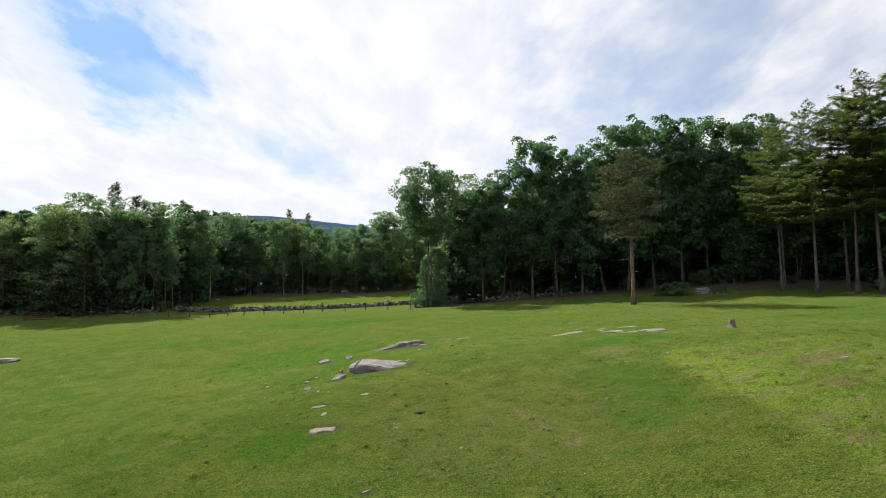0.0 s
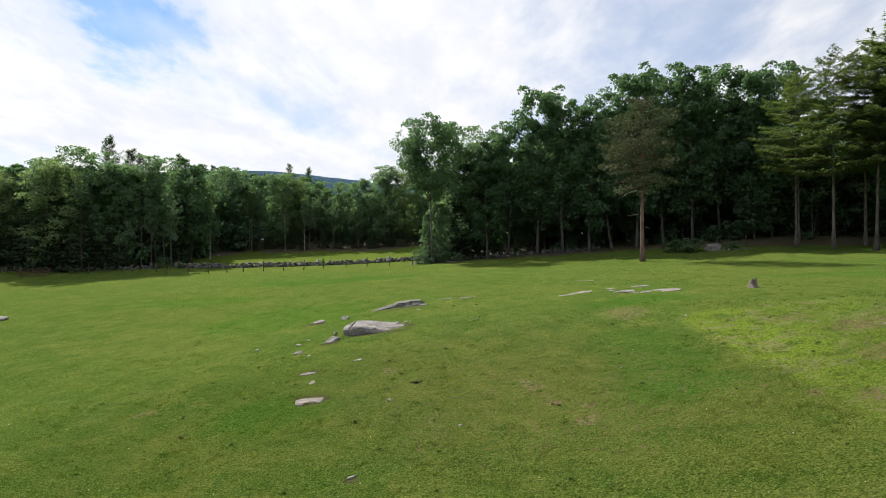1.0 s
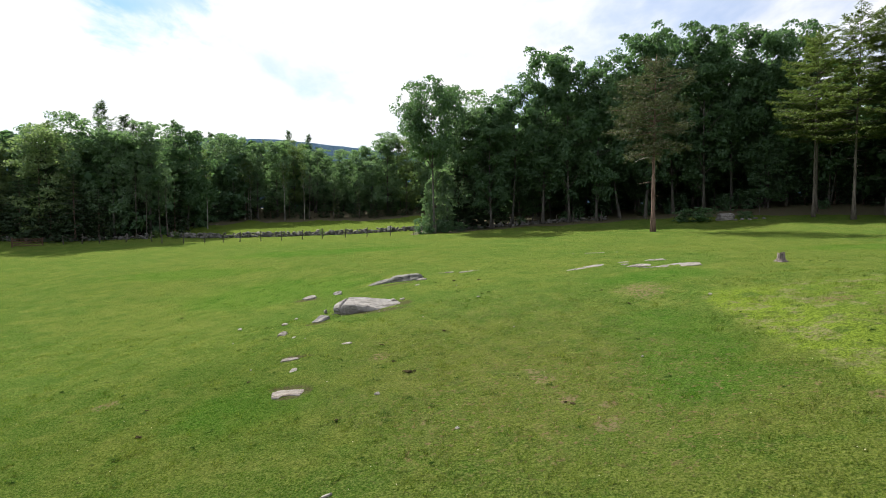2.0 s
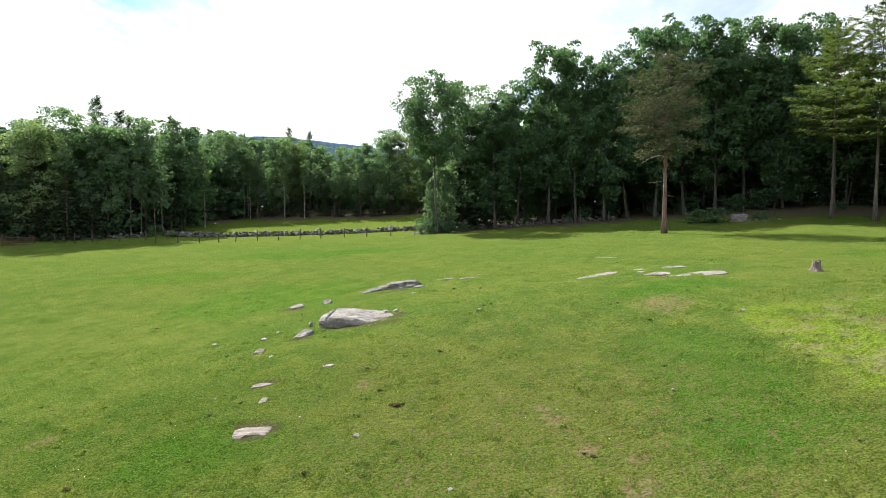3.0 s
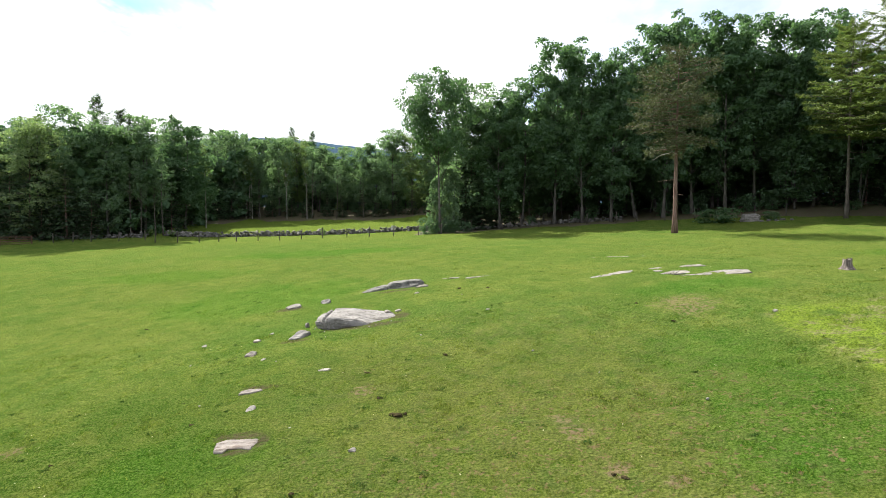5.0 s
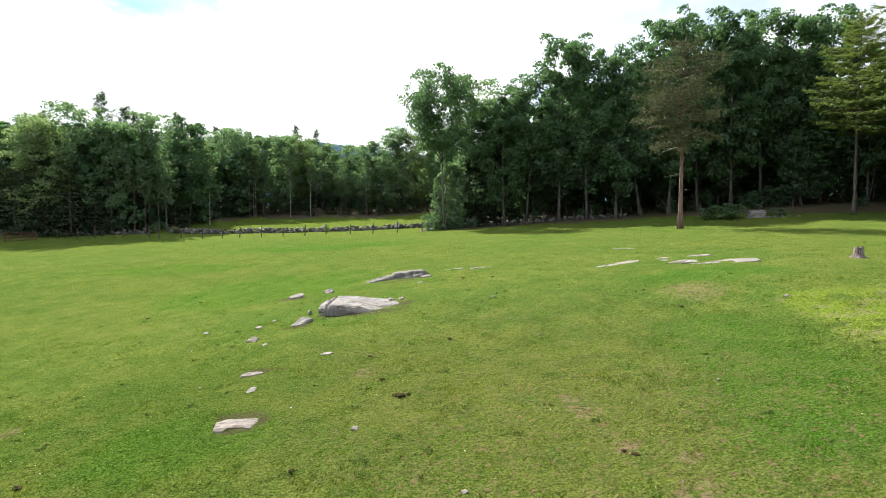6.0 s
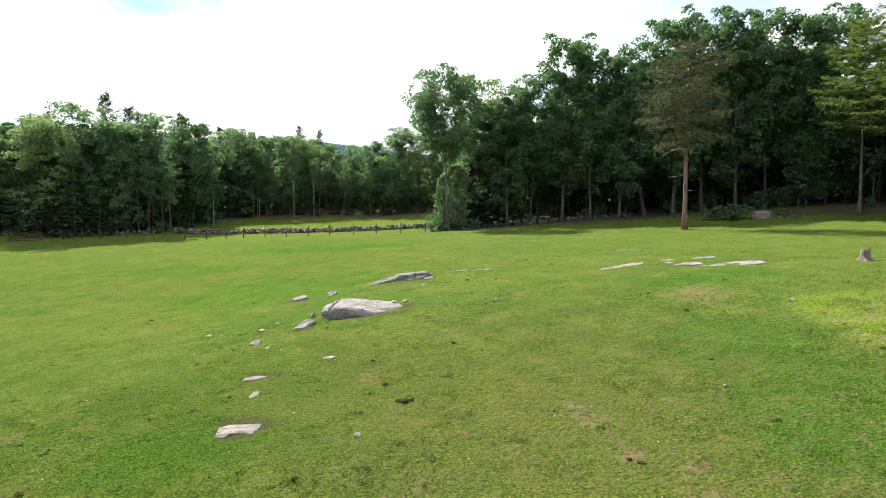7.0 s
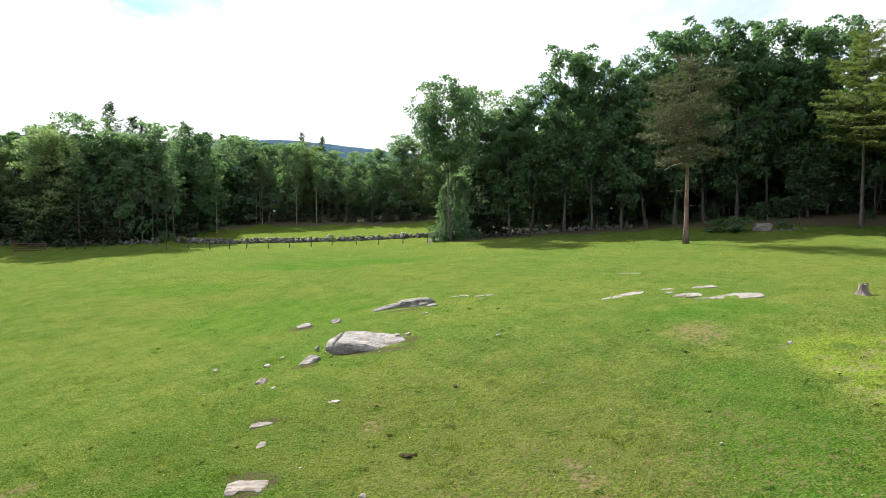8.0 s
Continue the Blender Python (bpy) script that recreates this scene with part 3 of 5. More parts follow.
# ---- trees ----
HARDWOOD = [hardwood(11 + k, low=(0.25, 0.22, 0.29, 0.22)[k], wide=(0.25, 0.22, 0.26, 0.21)[k], limbs=(32, 28, 32, 30)[k], leaves=15000, leaf=0.185) for k in range(4)]
BUSHY = [hardwood(31 + k, low=(0.14, 0.20, 0.16)[k], wide=(0.22, 0.19, 0.25)[k], limbs=34, leaves=10500, leaf=0.19, mat=leaf_grey_hazed) for k in range(3)]
FAR = [hardwood(36 + k, low=(0.16, 0.22)[k], wide=(0.24, 0.21)[k], limbs=30, leaves=9500, leaf=0.195, mat=leaf_grey_hazed, stems=1 + k) for k in range(2)]
PALE = hardwood(42, low=0.16, wide=0.23, limbs=32, leaves=13500, leaf=0.155, mat=leaf_pale)
BACK = [hardwood(51 + k, low=0.02, wide=0.28, limbs=18, leaves=1600, leaf=0.74, fine=7) for k in range(2)]
HIGH = [hardwood(55 + k, low=0.30, wide=0.27, limbs=26, leaves=3200, leaf=0.42, fine=5) for k in range(2)]
EDGE = hardwood(61, low=0.48, wide=0.27, limbs=30, leaves=14000, leaf=0.180, lean=-0.5, top=0.7, open_crown=True)
SAPLING = hardwood(45, low=0.03, wide=0.20, limbs=28, leaves=8000, leaf=0.25, mat=leaf_grey_hazed)
UNDER = [hardwood(47 + k, low=(0.16, 0.30)[k], wide=(0.30, 0.26)[k], limbs=22, leaves=2800, leaf=0.44, stems=2) for k in range(2)]
PALE_OAK = hardwood(46, low=0.12, wide=0.24, limbs=34, leaves=11500, leaf=0.172, mat=leaf_pale_sunlit)
BIRCH = hardwood(71, low=0.55, wide=0.12, limbs=14, leaves=3000, leaf=0.16, mat=leaf_pale, bark=bark_birch, lean=-1.0)
SLIM = hardwood(72, low=0.58, wide=0.15, limbs=12, leaves=2600, leaf=0.17, mat=leaf_grey_hazed, bark=bark_white_pine)
SHRUB = [hardwood(75 + k, low=0.02, wide=(0.62, 0.5)[k], limbs=22, leaves=1600, leaf=0.85, mat=(leaf_oak, leaf_pale)[k], fine=5) for k in range(2)]
PINE = [conifer(81 + k, low=(0.43, 0.40, 0.37)[k], wide=(0.27, 0.24, 0.26)[k], whorls=(11, 12, 11)[k], arms=7, tufts=36, size=0.31, fan=7, girth0=0.17, gaps=0.10, ragged=0.6, aspect=0.22, taper=0.5, least=0.6, flat=0.45, bark=bark_white_pine) for k in range(3)]
HEMLOCK = [conifer(101 + k, low=0.03, wide=(0.30, 0.25)[k], whorls=16, arms=5, tufts=9, droop=0.18, shape="spruce", mat=needle_dark, size=0.55, fan=3, aspect=0.34, girth0=0.2) for k in range(2)]
WOODS_PINE = [conifer(86 + k, low=(0.30, 0.36)[k], wide=(0.24, 0.21)[k], whorls=(23, 20)[k], arms=5, tufts=23, size=0.32, fan=8, girth0=0.14, aspect=0.20, gaps=0.16, ragged=0.85, taper=0.80, least=0.16, droop=-0.50, flat=0.7, mat=needle_hazed, bark=bark_white_pine) for k in range(2)]
RED_PINE = conifer(97, low=0.44, wide=0.31, whorls=18, arms=7, tufts=34, droop=0.14, shape="round", mat=needle_red, stubs=4, size=0.25, fan=9, girth0=0.28, gaps=0.32, ragged=0.95)


def plant(name, meshes, x, y, tall, wide, turn, label, group):
    k = tall / 20.0
    root = thing(name, x, y, land_at(x, y) - 0.12, turn, (k * wide, k * wide, k), label, "tree", group)
    part("trunk", meshes[0], root)
    part("crown", meshes[1], root)
    return root


rng = random.Random(5)
# near edge of the woods beyond the far left corner of the pasture: x, y, height, breadth
LEFT_EDGE = ((-87.9, 91.7, 16.9, 1.1), (-83.6, 93.6, 16.6, 1.1), (-81.1, 92.6, 15.5, 1.0), (-75.0, 95.0, 18.9, 1.1), (-66.6, 94.8, 20.7, 1.0), (-63.5, 95.5, 17.6, 1.0), (-60.9, 94.5, 18.1, 1.0), (-57.6, 99.3, 20.1, 1.1), (-56.0, 108.9, 19.8, 1.05))
for k, (x, y, tall, wide) in enumerate(LEFT_EDGE):
    plant("hardwood_tree", (PALE_OAK if k in (0, 1, 2) else BUSHY[k % 3] if k < 4 or k == 6 else FAR[k % 2] if k in (4, 7) else HARDWOOD[k % 4]), x, y, tall, wide, rng.uniform(0, 6.3), "leafy broad-leaved tree at the edge of the woods", "trees beyond the gate")
plant("hardwood_tree", PALE_OAK, -70.2, 92.0, 18.8, 1.15, 1.0, "pale grey-green broad-leaved tree at the woods' edge", "trees beyond the gate")
for k, (x, y, tall, wide) in enumerate(((-71.0, 106, 24.2, 0.95), (-67.8, 108, 22.0, 1.1), (-60.1, 112, 21.4, 0.9), (-66.6, 140, 18.8, 0.9), (-66.1, 108.5, 21.0, 0.9), (-70.4, 141, 17.8, 0.9), (-64.1, 142, 17.4, 0.9), (-59.7, 144, 18.1, 0.85), (-56.7, 150, 18.5, 0.9), (-50.8, 152, 22.0, 0.8), (-47.2, 158, 22.0, 0.85))):
    plant("white_pine", WOODS_PINE[k % 2], x, y, tall, wide, rng.uniform(0, 6.3), "dark feathery white pine rising above leafy woods", "conifers beyond the gate")
# the woods behind the upper meadow
MEADOW_EDGE = ((-63.5, 115, 17.5, 1), (-60, 120.5, 16.0, 0.9), (-64, 122, 18.0, 1), (-61.5, 132, 17.8, 1), (-58, 135, 18.3, 1.1), (-52.7, 135, 17.2, 1), (-48.8, 138, 17.7, 1.1), (-46, 143, 17.0, 1.05), (-40.4, 142, 15.3, 1.15),
               (-35.2, 143, 14.8, 1.15), (-30.3, 142, 14.6, 1.2), (-26.4, 141, 15.8, 1.1), (-21.5, 138, 18.8, 1.2), (-17.1, 139, 18.0, 1.2), (-11.5, 139, 17.9, 1.2))
for k, (x, y, tall, wide) in enumerate(MEADOW_EDGE):
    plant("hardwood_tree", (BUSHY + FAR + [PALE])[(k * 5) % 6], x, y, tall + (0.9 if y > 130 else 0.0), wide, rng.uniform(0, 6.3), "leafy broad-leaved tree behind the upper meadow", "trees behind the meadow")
for x, y, tall in ((-53.2, 111.4, 15.0), (-54.6, 132.4, 14.5), (-53.8, 132.8, 14.0), (-53.2, 132.5, 14.0), (-45.4, 133.6, 14.0), (-40.8, 134.0, 13.5)):
    plant("birch_tree", BIRCH, x, y, tall, 0.62, rng.uniform(-0.6, 0.6), "slender pale-barked birch in front of dark woods", "birches")
for x, y, tall in ((-57.3, 94.9, 13.0), (-55.8, 95.3, 10.5), (-54.6, 97.4, 12.0), (-53.4, 97.6, 13.5), (-51.6, 133.2, 14.0), (-39.6, 134.2, 13.5), (-34.0, 134.5, 12.0), (-27.6, 134.4, 12.5)):
    plant("slender_tree", SLIM, x, y, tall, 0.8, rng.uniform(0, 6.3), "slender grey-trunked tree in front of dark woods", "slender trees at the woods' edge")
# a few dark conifers belong here; the others are added to stand for shade
for k, (x, y, tall) in enumerate(((-84.0, 90.2, 11.0), (-79.7, 91.2, 12.5), (-75.4, 91.7, 11.0), (-71.6, 91.2, 15.5), (-68.8, 90.2, 9.0), (-64.9, 90.7, 11.5), (-62.1, 92.2, 8.5), (-59.7, 98.5, 11.0), (-55.4, 103.5, 9.5),
                                   (-55.5, 136.0, 6.0), (-50.0, 136.5, 5.5), (-45.5, 137.0, 6.0), (-41.5, 136.0, 5.5), (-37.0, 137.0, 6.0), (-33.0, 136.0, 5.0), (-28.5, 136.5, 6.0), (-24.5, 135.5, 5.5), (-20.5, 136.0, 6.0), (-16.5, 135.0, 5.5), (-12.6, 135.5, 6.0))):
    plant("hemlock_tree", HEMLOCK[k % 2], x, y, tall, 1.25, rng.uniform(0, 6.3), "dark young hemlock, branched to the ground, added to darken the woods' edge", "hemlocks")
# the tall woods
RIGHT_EDGE = ((-3.2, 97.5, 22.6, 1.0), (-0.6, 99, 20.6, 1.0), (2.4, 93, 19.4, 1.0), (5.9, 97, 22.4, 0.95), (10.7, 95, 27.5, 0.85), (14.8, 94, 25.2, 0.85), (18.8, 93, 23.8, 0.9), (23.4, 97, 26.8, 0.85),
              (26.6, 94, 29.0, 0.8), (31.9, 97, 29.6, 0.85), (36.0, 95, 28.0, 0.9), (41.6, 98, 28.6, 0.85), (44.6, 95, 27.6, 0.9), (50.4, 97, 27.5, 0.9))
for k, (x, y, tall, wide) in enumerate(RIGHT_EDGE):
    plant("hardwood_tree", (FAR[k % 2] if k in (0, 1) else HARDWOOD[(k * 3 + 1) % 4]), x, y, tall, wide, rng.uniform(0, 6.3), "tall dark-leaved hardwood at the edge of the woods", "trees of the tall woods")
plant("hardwood_tree", HARDWOOD[2], -1.9, 101.8, 18.5, 0.9, 2.2, "tall dark-leaved hardwood at the edge of the woods", "trees of the tall woods")
plant("hardwood_tree", EDGE, -6.5, 90.4, 23.2, 0.84, 0.2, "tall hardwood with an open crown at the woods' corner", "trees of the tall woods")
for x, y, tall, wide in ((-7.6, 92.2, 8.5, 0.7), (-6.4, 92.8, 12.5, 0.62), (-4.7, 92.4, 9.5, 0.8)):
    plant("sapling_tree", SAPLING, x, y, tall, wide, rng.uniform(0, 6.3), "young pale-leaved tree, leafy to the ground", "saplings at the corner")
# hemlocks added to block the sky behind the woods' corner
for x, y, tall in ((-3.0, 95.5, 8.0), (-4.2, 99.0, 13.0), (-2.0, 98.0, 14.0), (-0.5, 96.5, 10.0), (2.5, 97.5, 9.0), (-1.5, 100.5, 11.0)):
    plant("hemlock_tree", HEMLOCK[1], x, y, tall, 1.3, rng.uniform(0, 6.3), "dark hemlock added to close a bright gap in the woods", "hemlocks")
# white pines
WHITE_PINES = ((43.5, 79.2, 23.6, 0.82), (46.6, 84.0, 24.4, 0.82), (44.9, 73.7, 24.6, 0.95), (50.3, 76.0, 25.2, 0.85), (47.6, 70.3, 25.2, 0.92), (49.6, 69.0, 27.0, 1.0), (52.4, 67.0, 27.0, 1.05),
               (57.8, 72.0, 29.2, 1.1), (54.5, 62.0, 27.5, 1.1))
for k, (x, y, tall, wide) in enumerate(WHITE_PINES):
    plant("white_pine", PINE[k % 3], x, y, tall, wide, rng.uniform(0, 6.3), "tall white pine with layered boughs and bare lower trunk", "white pines")
plant("red_pine", RED_PINE, 20.4, 70.1, 20.3, 0.9, 0.7, "lone red pine with a thin brownish crown and bare trunk", "lone pine")
dead_wood = tube([(0, 0, 0), (-0.9, -0.3, 0.12), (-2.2, -0.6, -0.25), (-3.0, -0.7, -0.75)], [0.07, 0.055, 0.035, 0.012], 6)
lone_pine = [ob for ob in scene.objects if ob.name == "red_pine"][0]
part("dead_branch", mesh_of("dead_branch", *dead_wood, bark_birch, True), lone_pine, "pale bare dead branch", pose(0, 0, 8.4, 0, 0, -40))
# deeper rows
# hidden row, added so the woods cast an unbroken shadow on the pasture
for k in range(8):
    plant("hardwood_tree", BACK[k % 2], -89 + 4.2 * k, 98.0 + 1.5 * (k % 2), 17.4 - 0.3 * (k % 3), 1.1, rng.uniform(0, 6.3), "broad-leaved tree added inside the woods to fill their shadow", "trees deep beyond the gate")
for k in range(29):
    x, y = 2 + 56 * ((k * 0.618) % 1.0) + rng.uniform(-1, 1), 102 + 30 * k / 29
    plant("hardwood_tree", (HIGH if k < 11 else BACK)[k % 2], x, y, 18.5 + 5.0 * min(1.0, max(0.0, (x - 4) / 24)) + rng.uniform(-0.5, 1.5), 0.95, rng.uniform(0, 6.3), "hardwood deep in the dark woods", "trees deep in the tall woods")
for k in range(24):
    x, y = -96 + 40 * ((k * 0.618) % 1.0), 106 + 28 * k / 24
    plant("hardwood_tree", BACK[k % 2], x, y, rng.uniform(13.5, 16.5), 1.05, rng.uniform(0, 6.3), "hardwood deep in the woods beyond the gate", "trees deep beyond the gate")
for k in range(26):
    x, y = -66 + 64 * ((k * 0.618) % 1.0), 149 + 18 * k / 26
    plant("hardwood_tree", BACK[k % 2], x, y, rng.uniform(13.3, 14.8) + (3.8 if x < -45 else 0.0), 1.2, rng.uniform(0, 6.3), "hardwood deep in the woods behind the meadow", "trees deep behind the meadow")

for k in range(12):
    plant("hardwood_tree", BACK[k % 2], 0 + 60 * (k + rng.uniform(0.3, 0.7)) / 12, 136 + 4 * ((k * 0.618) % 1.0), rng.uniform(15, 18), 1.1, rng.uniform(0, 6.3), "hardwood deep in the dark woods", "trees deep in the tall woods")
for k in range(16):
    x, y = 58 + 34 * ((k * 0.618) % 1.0), 74 + 50 * k / 16
    plant("hardwood_tree", BACK[k % 2], x, y, rng.uniform(20, 25), 0.95, rng.uniform(0, 6.3), "hardwood deep in the dark woods behind pines", "trees deep in the tall woods")
for k in range(14):
    x = 44 + 22 * (k + 0.5) / 14
    plant("understorey_tree", UNDER[k % 2], x, 93 + 8 * ((k * 0.618) % 1.0) - 0.3 * (x - 44), rng.uniform(10, 16), 1.1, rng.uniform(0, 6.3), "leafy tree in the dim woods behind pines", "understorey of the tall woods")
for k in range(13):
    plant("understorey_tree", UNDER[k % 2], 1 + 46 * (k + 0.5) / 13, 102 + 4 * ((k * 0.618) % 1.0), rng.uniform(9, 14), 1.1, rng.uniform(0, 6.3), "slender leafy tree in the dim understorey of woods", "understorey of the tall woods")

# more added hemlocks, filling holes where sky came through under the crowns
for x, y, tall in ((-59.5, 126.5, 9.0), (-57.0, 130.0, 8.0), (-61.5, 133.0, 10.0), (-55.0, 134.0, 8.5), (50.5, 93.5, 8.0), (54.0, 92.0, 9.0), (57.5, 91.0, 8.5), (61.0, 89.5, 9.0), (56.0, 99.0, 12.0), (60.5, 97.0, 12.0), (65.0, 95.0, 12.0)):
    plant("hemlock_tree", HEMLOCK[0], x, y, tall, 1.3, rng.uniform(0, 6.3), "dark hemlock added to close a bright gap in the woods", "hemlocks")

# ---- shrubs and brush ----


def shrub(kind, x, y, tall, wide, label, name="shrub"):
    k = tall / 20.0
    root = thing(name, x, y, land_at(x, y) - 0.05, rng.uniform(0, 6.3), (k * wide, k * wide, k), label, "shrub", "shrubs at the field edge")
    part("stems", SHRUB[kind][0], root)
    part("foliage", SHRUB[kind][1], root)


for x, y, tall, wide in ((-8.3, 90.0, 2.4, 1.0), (-6.8, 90.6, 1.7, 1.0), (-4.8, 90.8, 2.0, 1.1), (-2.5, 91.2, 1.5, 1.1)):
    shrub(0, x, y, tall, wide, "round dark green shrub beside the fence corner")
for x, y, tall, wide in ((-50.5, 95.2, 1.2, 1.2), (-54.5, 95.5, 1.3, 1.3), (-26.0, 97.0, 1.2, 0.7), (-62.0, 95.0, 2.4, 1.2), (-70.0, 93.5, 2.6, 1.2), (-79.0, 93.0, 2.5, 1.2)):
    shrub(1, x, y, tall, wide, "low leafy bush along the stone wall")
for k in range(12):
    x = -2 + 52 * (k + rng.uniform(0.1, 0.9)) / 12
    shrub(0, x, 96.5 + rng.uniform(0, 5) - max(0, x - 34) * 0.6, rng.uniform(1.2, 3.2), rng.uniform(0.8, 1.3), "dim undergrowth bush under the tall trees")
for k in range(16):
    x = -60 + 52 * (k + rng.uniform(0.1, 0.9)) / 16
    shrub(k % 2, x, 141.0 + rng.uniform(0, 3), rng.uniform(1.5, 3.5), rng.uniform(0.8, 1.3), "undergrowth bush at the foot of the woods")
shrub(0, 29.8, 83.0, 1.9, 2.6, "heap of brush grown over with green leaves", "brush_heap")
shrub(0, 36.6, 82.6, 1.1, 1.6, "low weeds beside the mossy rock", "weed_clump")

# ---- rocks ----


def rock(name, seed, x, y, w, d, h, mat, label, category="rock", up=0.3, turn=0.0, group="", detail=4, cuts=11, rough=0.17, boxy=0.5, tip=(0.0, 0.0)):
    """A rock bedded in the turf; up is the share of its height that stands above the ground."""
    ob = new(name, rock_mesh(name, seed, w, d, h, mat, detail, cuts, rough, boxy))
    rise_x, rise_y = (land_at(x + 0.5, y) - land_at(x - 0.5, y)), (land_at(x, y + 0.5) - land_at(x, y - 0.5))
    slope = Vector((0, 0, 1)).rotation_difference(Vector((-rise_x, -rise_y, 1))).to_matrix().to_4x4()
    ob.matrix_basis = Matrix.Translation((x, y, land_at(x, y) + h * (up - 0.5))) @ slope @ Euler((tip[0], tip[1], turn)).to_matrix().to_4x4()
    return tagged(ob, label, category, group)


def polygon_reach(corners):
    """How far a ray from the middle reaches in an outline, by its angle."""
    def reach(a):
        way, best = (math.cos(a), math.sin(a)), 0.3
        for (xa, ya), (xb, yb) in zip(corners, corners[1:] + corners[:1]):
            ex, ey = xb - xa, yb - ya
            cross = way[0] * ey - way[1] * ex
            if abs(cross) > 1e-9:
                t, u = (xa * ey - ya * ex) / cross, (xa * way[1] - ya * way[0]) / cross
                if t > 0 and 0 <= u <= 1:
                    best = t
        return best
    return reach


def oval_reach(w, d):
    return lambda a: 1.0 / math.hypot(math.cos(a) / (w / 2), math.sin(a) / (d / 2))


def ledge_mesh(name, seed, reach, top, mat, ragged=0.12, rough=0.02, rings=18, spokes=88, drop=0.10, deep=0.35):
    """A bedded rock with a broad top: a ragged outline, broken edge and sides that go down into the ground."""
    shift = Vector((seed * 3.1, seed * 1.7, seed))
    verts, faces = [], []
    for j in range(rings + 4):
        for k in range(spokes):
            a = 2 * math.pi * k / spokes
            way = Vector((math.cos(a), math.sin(a), 0))
            far = reach(a) * (1 + ragged * (noise.noise(way * 1.9 + shift) + 0.6 * noise.noise(way * 5.5 + shift) + 0.35 * noise.noise(way * 13 + shift)))
            f = min(1.0, j / rings)
            x, y = way.x * far * f, way.y * far * f
            z = top(x, y) + rough * (noise.noise(Vector((x * 1.2, y * 5.0, 0)) + shift) * 1.4 + noise.noise(Vector((x * 5, y * 12, 3)) + shift) * 0.7)
            edge = max(0.0, (f - 0.84) / 0.16)
            z -= drop * edge * edge
            below = j - rings
            if below > 0:
                out = 1.0 + 0.035 * math.sin(below * 1.4) + 0.03 * noise.noise(Vector((x * 3, y * 3, below)) + shift)
                x, y, z = x * out, y * out, z - (z + deep) * below / 3
            verts.append((x, y, z))
    for j in range(rings + 3):
        for k in range(spokes):
            p, q = j * spokes + k, j * spokes + (k + 1) % spokes
            faces.append((p, q, q + spokes, p + spokes))
    return mesh_of(name, verts, faces, mat, spokes > 40)


def bedded(x, y, up=0.0, turn=0.0):
    """The pose of a rock that lies along the slope."""
    rise_x, rise_y = land_at(x + 0.5, y) - land_at(x - 0.5, y), land_at(x, y + 0.5) - land_at(x, y - 0.5)
    slope = Vector((0, 0, 1)).rotation_difference(Vector((-rise_x, -rise_y, 1))).to_matrix().to_4x4()
    return Matrix.Translation((x, y, land_at(x, y) + up)) @ slope @ pose(0, 0, 0, 0, 0, turn)


def boulder_top(x, y):
    """Broad top that falls towards one tip and the near side, split by a crack near the blunt end."""
    crack = math.exp(-((x + 1.18 + 0.06 * math.sin(y * 2.4) - 0.06 * y) / 0.045) ** 2)
    seam = math.exp(-((x - 0.35 - 0.35 * y) / 0.03) ** 2) * (1.0 if y > 0.2 else 0.0)
    bed = (y - x * 0.20 + 0.05 * math.sin(x * 2.1)) * 4.2
    strata = 0.020 * (bed - math.floor(bed)) ** 2 * (0.6 + 0.4 * math.sin(x * 3.0 + math.floor(bed) * 2.0))
    flank = max(0.0, x - 0.1) * max(0.0, 0.25 - 0.3 * x - y)
    return 0.285 - 0.045 * (x + 0.3) + 0.05 * y - 0.30 * flank - 0.45 * max(0.0, -1.18 - x) + strata - 0.22 * crack - 0.04 * seam


boulder = tagged(new("boulder"), "broad grey granite boulder with cracked end, bedded in turf", "boulder")
boulder.matrix_basis = Matrix.Translation((-5.15, 31.55, land_at(-5.15, 31.55) + 0.0))
BOULDER_PLAN = [(-1.72, 0.10), (-1.52, -0.45), (-1.15, -0.92), (-0.75, -1.05), (-0.1, -1.12), (0.5, -1.0), (1.0, -0.68), (1.50, -0.05), (1.60, 0.35), (1.22, 0.85), (0.6, 1.02), (-0.7, 1.02), (-1.45, 0.68)]
part("main_block", ledge_mesh("main_block", 4, polygon_reach(BOULDER_PLAN), boulder_top, granite, 0.05, 0.030, 44, 200, 0.05, 0.45), boulder)
part("chip", rock_mesh("chip", 12, 0.34, 0.28, 0.20, granite, 3, 9, 0.14, 0.5), boulder, m=pose(-1.38, -1.02, 0.0, 0, 0, 30))
part("spall", rock_mesh("spall", 14, 0.42, 0.30, 0.2, granite_pale, 3, 8, 0.14, 0.5), boulder, m=pose(1.15, 0.62, 0.24, 8, 10, 20))

ledge = tagged(new("rock_ledge"), "low domed grey ledge rising out of the grass", "rock")
ledge.matrix_basis = bedded(-4.75, 38.9)


def hump_top(x, y):
    """A thin pale shelf over a steep broken face, worn down towards both ends."""
    brow = -0.20 + 0.08 * math.sin(3.1 * x + 0.4)
    face = max(0.0, brow - y) * (2.6 if -0.75 < x < 0.25 else 0.8)
    return 0.30 - 0.10 * max(0.0, abs(x) - 0.35) ** 1.5 - min(0.27, face) + 0.018 * math.sin(y * 11 + x)


def flank_top(x, y):
    """A ridge that bends over and sinks into the turf."""
    return 0.20 - 0.16 * max(0.0, -x) ** 1.2 - 0.35 * max(0.0, -y - 0.02 - 0.1 * x) - 0.12 * max(0.0, y)


